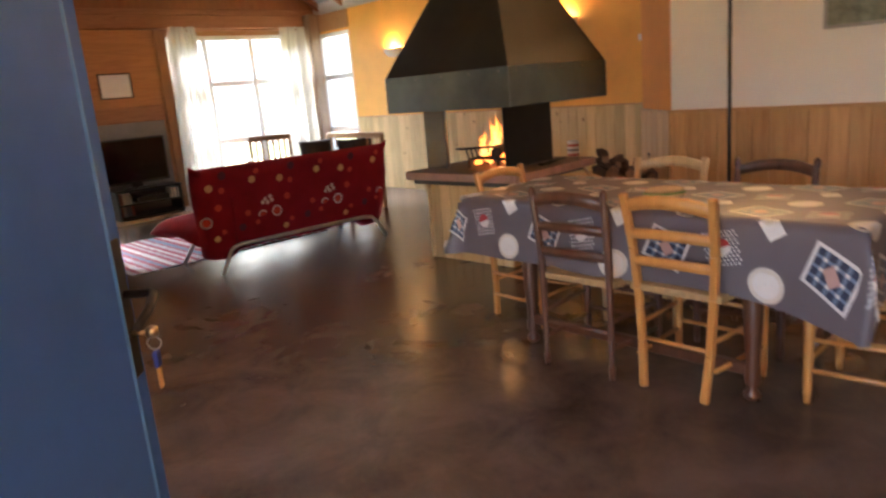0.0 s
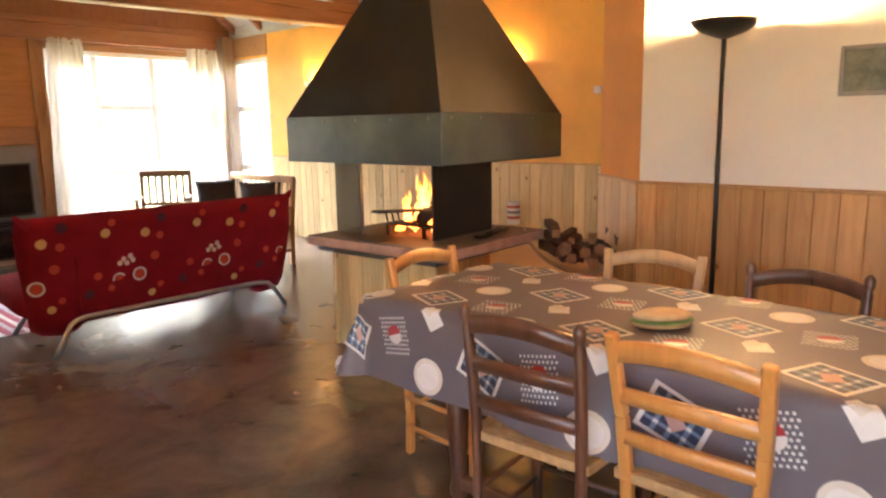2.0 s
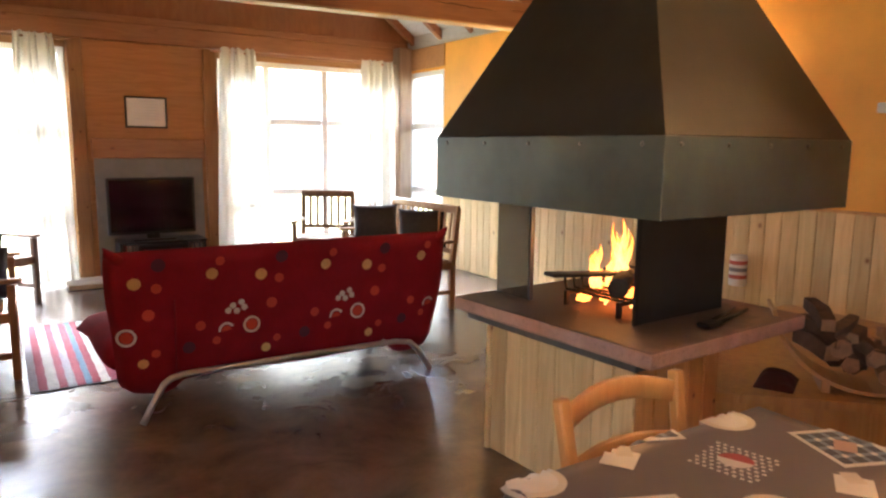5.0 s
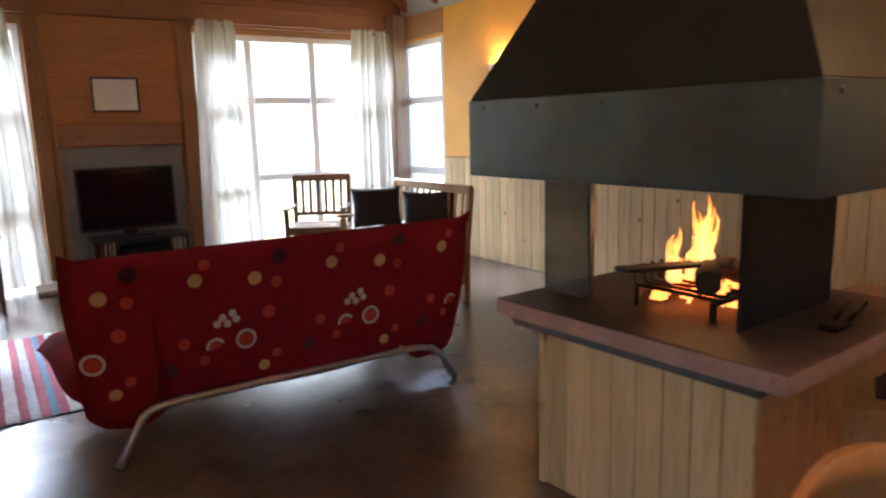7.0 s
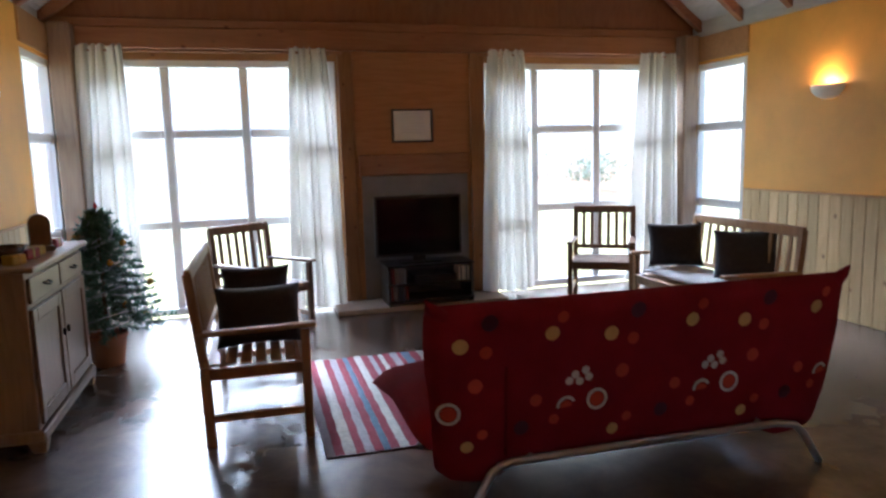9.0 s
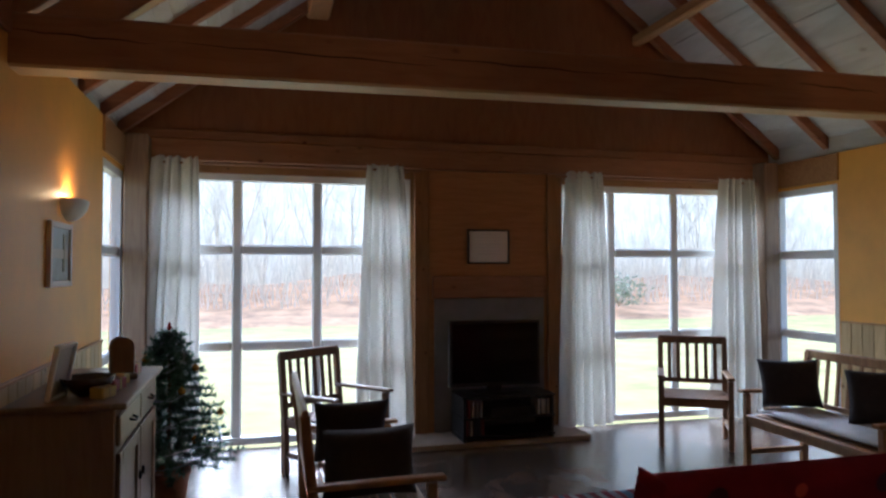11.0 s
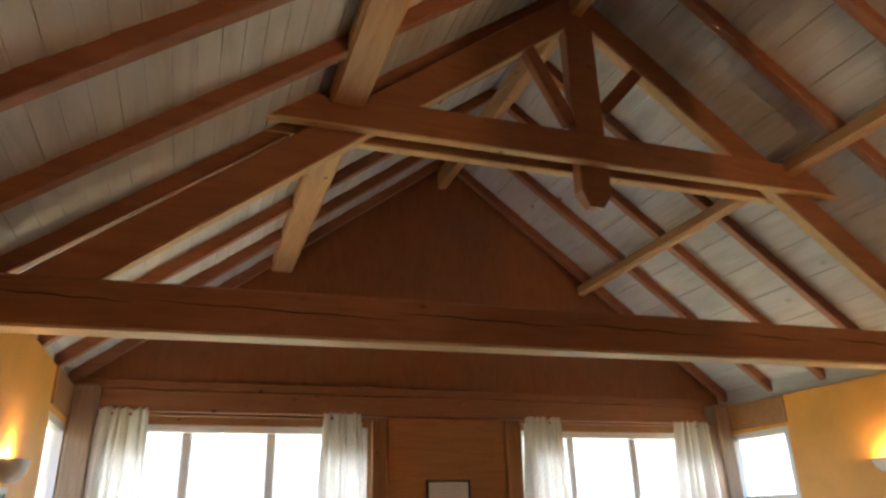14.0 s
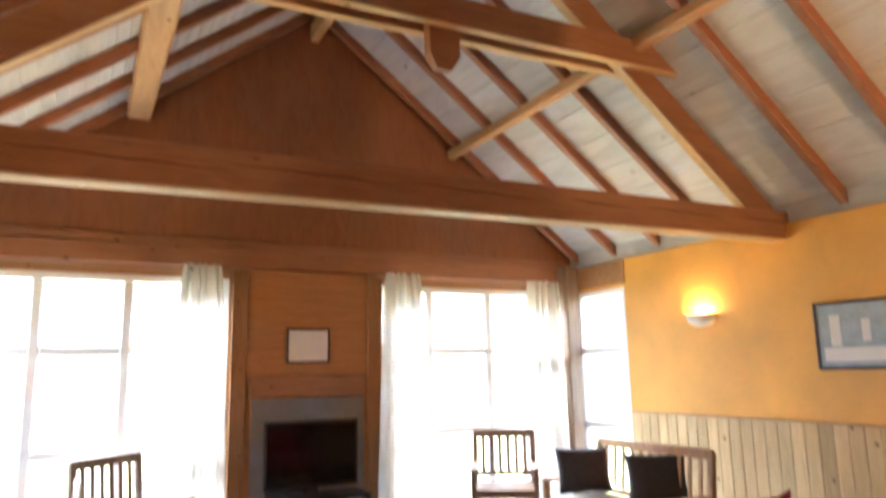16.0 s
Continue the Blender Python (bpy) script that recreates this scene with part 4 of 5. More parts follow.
    for R0 in (-0.907, -0.279, 0.349, 0.977):
        marks = [(0.05, 0.72, "yellow", 0.031), (0.42, 0.745, "yellow", 0.03), (0.16, 0.81, "navy", 0.034), (0.15, 0.69, "orange", 0.026), (0.46, 0.81, "orange", 0.024)]
        marks += [(0.11, 0.555, "orange", 0.03), (0.36, 0.47, "orange", 0.026), (0.3, 0.36, "navy", 0.032), (0.08, 0.3, "yellow", 0.026), (0.14, 0.35, "orange", 0.022), (0.44, 0.38, "orange", 0.022)]
        for dx, z, c, r in marks:
            if abs(R0 + dx) < 0.9:
                disc(R0 + dx, z, 0, r, c)
        for dx in (0, -0.135):
            if abs(R0 + dx) > 0.9 and R0 + dx > 0:
                continue
            x = max(-0.9, R0 + dx)
            if dx == 0:
                disc(x, 0.445, 0.034, 0.047, "white")
                disc(x, 0.445, 0, 0.03, "orange")
            elif R0 > -0.6:
                disc(x, 0.43, 0.03, 0.043, "white", 0.5, 3.3)
                disc(x, 0.425, 0, 0.027, "orange", 0.2, 3.2)
        for dx, dz in ((-0.1, 0.115), (-0.055, 0.13), (-0.125, 0.09), (-0.08, 0.085), (-0.04, 0.1)):
            if -0.9 < R0 + dx < 0.84:
                disc(R0 + dx, 0.445 + dz, 0, 0.017, "white")
    return t


sofa(pose(3.43, 6.375, 0))


def rug(m, w, d):
    t = thing("rug", "woven rag rug with red, white and blue stripes", "rug", m)
    rnd = random.Random(11)
    cols = {k: plain("rag_" + k, c, 0.95, var=0.3, scale=40, bumps=0.8) for k, c in (("red", (0.2, 0.022, 0.04)), ("white", (0.42, 0.385, 0.36)), ("blue", (0.09, 0.13, 0.2)), ("grey", (0.28, 0.25, 0.27)))}
    seq = ["grey", "red", "white", "red", "grey", "red", "blue", "red", "white", "red"]
    x = 0.0
    k = 0
    while x < w - 0.02:
        s = rnd.uniform(0.03, 0.06)
        s = min(s, w - x)
        b = Build()
        y = 0.0
        n = 24

        def edge(q, j):
            return q + 0.002 * math.sin(j * 1.7 + q * 31)

        rows = [[b.bm.verts.new((edge(xx, j), d * j / n, 0.007 + 0.003 * math.sin(j * 2.1 + k) + (0.003 if i == 1 else 0))) for i, xx in enumerate((x, x + s / 2, x + s))] for j in range(n + 1)]
        for j in range(n):
            for i in range(2):
                f = b.bm.faces.new((rows[j][i], rows[j][i + 1], rows[j + 1][i + 1], rows[j + 1][i]))
                f.smooth = True
        b.done("stripe", cols[seq[k % len(seq)]], parent=t)
        x += s
        k += 1
    Build().box(0, w, 0, d, 0.0005, 0.005, 0.001).done("backing", cols["grey"], parent=t)
    return t


rug(pose(2.12, 7.1, 0), 2.0, 1.64)

HONEY = wood("honey_hardwood", (0.26, 0.13, 0.045), (0.42, 0.23, 0.09), (8, 8, 1), 0.4, 0.12)
TEAK = wood("dark_hardwood", (0.11, 0.055, 0.025), (0.2, 0.105, 0.045), (8, 8, 1), 0.4, 0.12)
BROWNCLOTH = plain("dark_brown_cloth", (0.035, 0.026, 0.024), 0.9, var=0.3, scale=30, bumps=0.3)
GREYCLOTH = plain("pale_seat_cloth", (0.5, 0.49, 0.47), 0.9, var=0.15, scale=10, bumps=0.3)


def cushion(m, w, h, d, mat, label):
    b = Build()

    def fn(side):
        def f(u, v):
            a, c = 2 * u - 1, 2 * v - 1
            e = max(0.0, (1 - a ** 4) * (1 - c ** 4)) ** 0.55
            pinch = 1 - 0.08 * (1 - c * c) * abs(a) ** 3
            pv = 1 - 0.08 * (1 - a * a) * abs(c) ** 3
            return (a * w / 2 * pinch, side * d / 2 * e, h / 2 + c * h / 2 * pv)
        return f

    b.sheet(fn(1), 14, 14)
    b.sheet(fn(-1), 14, 14)
    bmesh.ops.remove_doubles(b.bm, verts=b.bm.verts, dist=0.001)
    o = b.done("cushion", mat)
    o.matrix_basis = m
    return tagged(o, label, "cushion")


def armchair(m, mat, width=0.6, name="armchair", label="slatted hardwood garden armchair", slats=6, back=0.89):
    """Faces +y."""
    t = thing(name, label, name, m, "garden seats round the rug" if name == "armchair" else "")
    w = width / 2 - 0.025
    for s in (-w, w):
        Build().beam((s, -0.26, 0.0), (s, -0.27, 0.42), 0.045, 0.05, (0, 1, 0), 0.005).done("leg", mat, parent=t)
        Build().beam((s, -0.27, 0.42), (s, -0.32, back), 0.045, 0.045, (0, 1, 0), 0.005).done("back_post", mat, parent=t)
        Build().beam((s, 0.23, 0.0), (s, 0.23, 0.58), 0.045, 0.045, (0, 1, 0), 0.005).done("leg", mat, parent=t)
        a = Build().beam((s, -0.31, 0.59), (s, 0.29, 0.6), 0.06, 0.025, (0, 0, 1), 0.006)
        a.done("armrest", mat, parent=t)
        Build().beam((s, -0.25, 0.15), (s, 0.22, 0.15), 0.025, 0.04, (0, 0, 1), 0.004).done("stretcher", mat, parent=t)
        Build().beam((s, -0.26, 0.38), (s, 0.24, 0.38), 0.024, 0.06, (0, 0, 1), 0.004).done("seat_rail", mat, parent=t)
    for y in (-0.26, 0.23):
        Build().beam((-w, y, 0.38), (w, y, 0.38), 0.024, 0.06, (0, 0, 1), 0.004).done("seat_rail", mat, parent=t)
    for k in range(7):
        y = -0.22 + 0.075 * k
        Build().beam((-w + 0.02, y, 0.42), (w - 0.02, y, 0.42), 0.055, 0.016, (0, 0, 1), 0.003).done("seat_slat", mat, parent=t)
    r = Build().beam((-w - 0.02, -0.318, back - 0.015), (w + 0.02, -0.318, back - 0.015), 0.03, 0.07, (0, 0, 1), 0.008)
    r.done("top_rail", mat, parent=t)
    Build().beam((-w, -0.279, 0.5), (w, -0.279, 0.5), 0.025, 0.04, (0, 0, 1), 0.004).done("back_rail", mat, parent=t)
    for k in range(slats):
        x = -w + 2 * w * (k + 1) / (slats + 1)
        Build().beam((x, -0.281, 0.51), (x, -0.315, back - 0.04), 0.032, 0.012, (0, 1, 0), 0.002).done("back_slat", mat, parent=t)
    return t


armchair(pose(1.85, 8.01, 0, 0, 0, -91), HONEY, 1.22, "bench", "honey-brown slatted two-seat bench with dark cushions", 11, 0.9)
cushion(pose(1.84, 8.42, 0.43, 14, 0, 2), 0.42, 0.36, 0.15, BROWNCLOTH, "dark brown cushion propped on the honey bench")
cushion(pose(1.85, 7.74, 0.43, -8, 0, 3), 0.46, 0.33, 0.21, BROWNCLOTH, "fat gathered brown cushion on the honey bench")
armchair(pose(1.92, 9.69, 0, 0, 0, -143.5), TEAK, 0.6, label="dark slatted armchair by the tall window", back=0.88)
armchair(pose(5.02, 9.75, 0, 0, 0, 148), TEAK, 0.6, label="dark slatted armchair in front of the curtains", back=0.88)
armchair(pose(5.08, 8.28, 0, 0, 0, 88), HONEY, 1.26, "bench", "two-seat slatted hardwood bench with cushions", 11, 0.88)
cushion(pose(5.13, 8.72, 0.49, 16, 0, 160), 0.44, 0.36, 0.13, BROWNCLOTH, "dark brown cushion propped on the bench")
cushion(pose(5.25, 8.05, 0.49, 12, 0, 150), 0.44, 0.36, 0.13, BROWNCLOTH, "dark brown cushion leaning on the bench back")
cushion(pose(4.87, 8.28, 0.462, 88, 0, 88), 1.14, 0.44, 0.06, GREYCLOTH, "pale grey seat pad on the bench")


# ---- sideboard wall ----
def sideboard(m):
    """Stands against the wall x = 0 and opens towards +x; y runs along it."""
    t = thing("sideboard", "pale waxed pine sideboard with two doors and drawers", "sideboard", m)
    L, D, H = 1.2, 0.45, 0.95
    wd = wood("waxed_pine", (0.22, 0.14, 0.085), (0.33, 0.225, 0.145), (9, 9, 1), 0.4, 0.08, 2.0)
    b = Build().box(0, D - 0.02, 0.02, L - 0.02, 0.1, H - 0.03, 0.004)
    b.done("body", wd, parent=t)
    Build().box(-0.0, D + 0.03, 0, L, H - 0.028, H, 0.01, 0, 2).done("top", wd, parent=t)
    Build().box(0.0, D + 0.01, 0.0, L, 0.06, 0.12, 0.01).done("plinth", wd, parent=t)
    for y in (0.02, L - 0.08):
        Build().hull([(D - 0.06, y, 0), (D, y, 0), (D, y + 0.05, 0), (D - 0.06, y + 0.05, 0), (D - 0.08, y - 0.01, 0.06), (D + 0.01, y - 0.01, 0.06), (D + 0.01, y + 0.07, 0.06), (D - 0.08, y + 0.07, 0.06)], 0.004).done("foot", wd, parent=t)
    for k in range(2):
        y0, y1 = 0.05 + 0.56 * k, 0.59 + 0.56 * k
        Build().box(D - 0.019, D - 0.002, y0, y1, 0.76, 0.89, 0.005).done("drawer", wd, parent=t)
        h = Build().tube([(D - 0.002, (y0 + y1) / 2 - 0.045, 0.83), (D + 0.022, (y0 + y1) / 2 - 0.03, 0.822), (D + 0.022, (y0 + y1) / 2 + 0.03, 0.822), (D - 0.002, (y0 + y1) / 2 + 0.045, 0.83)], 0.005, 8)
        h.done("handle", IRON, parent=t)
        dr = Build()
        for a0, a1, c0, c1 in ((y0, y0 + 0.07, 0.14, 0.73), (y1 - 0.07, y1, 0.14, 0.73), (y0 + 0.07, y1 - 0.07, 0.14, 0.21), (y0 + 0.07, y1 - 0.07, 0.66, 0.73)):
            dr.box(D - 0.019, D - 0.001, a0, a1, c0, c1, 0.004)
        dr.box(D - 0.019, D - 0.012, y0 + 0.07, y1 - 0.07, 0.21, 0.66)
        dr.done("door", wd, parent=t)
        Build().lathe((D + 0.006, y1 - 0.035 if k == 0 else y0 + 0.035, 0.5), [(0.006, -0.02), (0.009, 0), (0.006, 0.02)], 8).done("knob", IRON, parent=t)
    return t


sideboard(pose(0.322, 7.62, 0))
lan = thing("mantel_clock", "dark round-topped mantel clock with a pale face", "clock", pose(0.66, 8.33, 0.951, 0, 0, 20))
Build().box(-0.07, 0.07, -0.05, 0.05, 0, 0.03, 0.006).box(-0.055, 0.055, -0.04, 0.04, 0.03, 0.16, 0.006).tube([(0, -0.04, 0.16), (0, 0.04, 0.16)], 0.055, 18).done("case", TEAK, parent=lan)
Build().box(0.0, 0.058, -0.028, 0.028, 0.045, 0.17, 0.003).done("face", PAPER, parent=lan)
for y, c, s, nm, lb in ((8.0, (0.3, 0.02, 0.02), 0.05, "gift_box", "small red gift box on the sideboard"), (8.14, (0.5, 0.3, 0.03), 0.045, "gift_box", "small golden gift box on the sideboard"), (8.5, (0.35, 0.03, 0.03), 0.05, "gift_box", "red wrapped box on the sideboard"), (7.78, (0.55, 0.4, 0.05), 0.045, "gift_box", "small yellow box on the sideboard")):
    o = thing(nm, lb, "box", pose(0.68, y, 0.951, 0, 0, 31 * y))
    Build().box(-s, s, -s * 0.8, s * 0.8, 0, s * 1.1, 0.006).done("body", plain("wrap", c, 0.35), parent=o)
    Build().box(-s * 0.14, s * 0.14, -s * 0.82, s * 0.82, -0.0, s * 1.13, 0.002).done("ribbon", plain("ribbon", (0.5, 0.35, 0.08), 0.3), parent=o)
bowl = Build().lathe((0, 0, 0), [(0.04, 0), (0.05, 0.006), (0.1, 0.05), (0.115, 0.085), (0.108, 0.085), (0.09, 0.052), (0.02, 0.014)], 24).done("bowl", plain("dark_glaze", (0.05, 0.025, 0.02), 0.25))
bowl.matrix_basis = pose(0.6, 7.86, 0.951)
tagged(bowl, "dark brown glazed bowl on the sideboard", "bowl")
ph = framed("photograph", "standing framed photo leaning on the sideboard", pose(0.46, 7.72, 0.953, 10, 0, 80), 0.18, 0.24, 0.016, PAPER, GREYINK)


# ---- small decorated fir ----
def small_tree(m):
    t = thing("christmas_tree", "small decorated artificial fir in a brown pot", "tree", m)
    Build().lathe((0, 0, 0), [(0.1, 0), (0.105, 0.01), (0.13, 0.2), (0.14, 0.205), (0.14, 0.235), (0.125, 0.235), (0.12, 0.2), (0.02, 0.19)], 20).done("pot", plain("terracotta", (0.3, 0.12, 0.05), 0.7), parent=t)
    Build().tube([(0, 0, 0.19), (0.005, 0.005, 0.7), (0.0, 0.0, 1.12)], [0.018, 0.012, 0.004], 8).done("trunk", BARK, parent=t)
    rnd = random.Random(21)
    nb = Build()
    tips = []
    for k in range(170):
        h = 0.27 + 0.84 * (k / 170) ** 1.05
        reach = 0.46 * (1 - (h - 0.22) / 0.95) ** 0.85 * rnd.uniform(0.75, 1.1) + 0.03
        a = k * 2.4 + rnd.uniform(-0.3, 0.3)
        d = Vector((math.cos(a), math.sin(a), 0.1))
        base = Vector((0, 0, h))
        tip = base + d * reach + Vector((0, 0, -0.12 * reach))
        tips.append(tip)
        nb.tube([base, tip], [0.004, 0.002], 3, caps=False)
        n = int(26 + reach * 190)
        for j in range(n):
            s = 0.15 + 0.85 * j / n
            p = base.lerp(tip, s)
            q = Vector((rnd.gauss(0, 1), rnd.gauss(0, 1), rnd.gauss(0, 0.8))).normalized()
            q = (q + d * 0.8).normalized() * rnd.uniform(0.035, 0.06)
            sd = q.cross(Vector((rnd.random(), rnd.random(), 1))).normalized() * 0.0075
            v = [nb.bm.verts.new(c) for c in (p - sd, p + sd, p + q)]
            nb.bm.faces.new(v)
    o = nb.done("needles", plain("fir_needles", (0.06, 0.15, 0.09), 0.5, var=0.5, scale=12), parent=t)
    tagged(o, kind="stuff")
    cols = [plain("bauble", c, 0.15, 0.6) for c in ((0.5, 0.02, 0.02), (0.5, 0.32, 0.06), (0.1, 0.25, 0.45))]
    bm0 = [Build().lathe((0, 0, 0), [(0.002, -0.024), (0.014, -0.02), (0.023, -0.008), (0.024, 0.003), (0.017, 0.017), (0.005, 0.024), (0.004, 0.031)], 12).mesh("bauble", c) for c in cols]
    for k in range(4, 170, 12):
        b = new("bauble", bm0[k % 3])
        b.parent, b.matrix_basis = t, Matrix.Translation(tips[k] * 0.98 - Vector((0, 0, 0.03)))
    # loops of tinsel: a thread set with many short glinting strips
    tinsel = plain("silver_tinsel", (0.62, 0.68, 0.74), 0.25, 0.35)
    gl = Build()
    for turn, off in ((0.33, 0.0), (0.29, 2.4)):
        pts = [Vector((math.cos(s * turn + off), math.sin(s * turn + off), 0)) * (0.37 * (1 - s / 95) + 0.03) + Vector((0, 0, 0.28 + 0.76 * s / 90 + 0.02 * math.sin(s * 1.3))) for s in range(90)]
        gl.tube(pts, 0.003, 4)
        for p, q in zip(pts, pts[1:]):
            for _ in range(5):
                c = p.lerp(q, rnd.random())
                w = Vector((rnd.gauss(0, 1), rnd.gauss(0, 1), rnd.gauss(0, 1))).normalized() * rnd.uniform(0.012, 0.026)
                e = w.orthogonal().normalized() * 0.003
                gl.bm.faces.new([gl.bm.verts.new(x) for x in (c - e, c + e, c + w)])
    tagged(gl.done("garland", tinsel, parent=t), kind="stuff")
    Build().lathe((0, 0, 1.12), [(0.003, 0), (0.016, 0.015), (0.012, 0.03), (0.001, 0.06)], 8).done("top_star", cols[0], parent=t)
    return t


small_tree(pose(0.79, 9.22, 0))


# ---- dining table ----
CLOTH = plain("grey_oilcloth", (0.132, 0.113, 0.126), 0.44, var=0.08, scale=4, bumps=0.05)
INK = {k: plain("oilcloth_" + k, c, 0.4, var=0.08, scale=20) for k, c in (("cream", (0.62, 0.58, 0.5)), ("white", (0.7, 0.69, 0.66)), ("navy", (0.025, 0.035, 0.075)), ("blue", (0.16, 0.22, 0.32)), ("red", (0.36, 0.03, 0.035)), ("dark", (0.125, 0.115, 0.138)), ("rose", (0.5, 0.32, 0.27)))}
DARKWOOD = wood("dark_turned_wood", (0.055, 0.022, 0.012), (0.12, 0.05, 0.025), (8, 8, 1), 0.3, 0.1, coat=0.4)
TX0, TX1, TY0, TY1, TZ = 2.83, 3.63, 1.74, 3.69, 0.762


def cloth_at(u, v):
    """The cloth over the table: u metres across from the middle, v metres along from the middle; what passes the edge hangs down."""
    hw, hl = (TX1 - TX0) / 2, (TY1 - TY0) / 2
    cx, cy = (TX0 + TX1) / 2, (TY0 + TY1) / 2
    ou, ov = max(0.0, abs(u) - hw), max(0.0, abs(v) - hl)
    su, sv = (1 if u > 0 else -1), (1 if v > 0 else -1)
    drop = max(ou, ov)
    wave = 0.024 * math.sin(5.3 * v + 1.0) + 0.016 * math.sin(11 * v + 0.4) if ou >= ov else 0.016 * math.sin(8 * u)
    flare = (0.012 + 0.07 * drop + wave * min(1, drop * 5)) if drop else 0.0
    x, y = cx + max(-hw, min(hw, u)), cy + max(-hl, min(hl, v))
    if drop:
        fold = 0.06 * min(ou, ov)
        x += su * (flare + fold) * (ou / drop) if ou else 0.0
        y += sv * (flare + fold) * (ov / drop) if ov else 0.0
        z = TZ - max(0.0, drop - 0.008) * (0.97 + (0.28 * min(1.0, max(0.0, (-v - 0.55) / 0.45)) if ou >= ov else 0.0))
    else:
        z = TZ + 0.0012 * math.sin(7 * u) * math.sin(5 * v)
    return Vector((x, y, z))


def cloth_normal(u, v, e=0.004):
    n = (cloth_at(u + e, v) - cloth_at(u - e, v)).cross(cloth_at(u, v + e) - cloth_at(u, v - e))
    return n.normalized() if n.length > 1e-9 else Vector((0, 0, 1))


def dining_table():
    t = thing("dining_table", "long dark wooden table under a printed grey oilcloth", "table")
    Build().box(TX0 + 0.004, TX1 - 0.004, TY0 + 0.004, TY1 - 0.004, 0.72, 0.757, 0.006).done("top", DARKWOOD, parent=t)
    prof = [(0.02, 0), (0.032, 0.012), (0.034, 0.03), (0.018, 0.05), (0.03, 0.075), (0.033, 0.1), (0.026, 0.16), (0.036, 0.3), (0.04, 0.42), (0.028, 0.5), (0.038, 0.53), (0.03, 0.56), (0.036, 0.6), (0.036, 0.72)]
    leg = Build().lathe((0, 0, 0), prof, 16).mesh("leg", DARKWOOD)
    for x in (TX0 + 0.06, TX1 - 0.06):
        for y in (2.14, TY1 - 0.4):
            o = new("leg", leg)
            o.parent, o.matrix_basis = t, pose(x, y, 0)
    for x in (TX0 + 0.06, TX1 - 0.06):
        Build().beam((x, 2.14, 0.13), (x, TY1 - 0.4, 0.13), 0.035, 0.05, (0, 0, 1), 0.005).done("stretcher", DARKWOOD, parent=t)
    Build().box(TX0 + 0.05, TX1 - 0.05, TY0 + 0.1, TY1 - 0.1, 0.63, 0.719, 0.003).done("apron", DARKWOOD, parent=t)
    return t


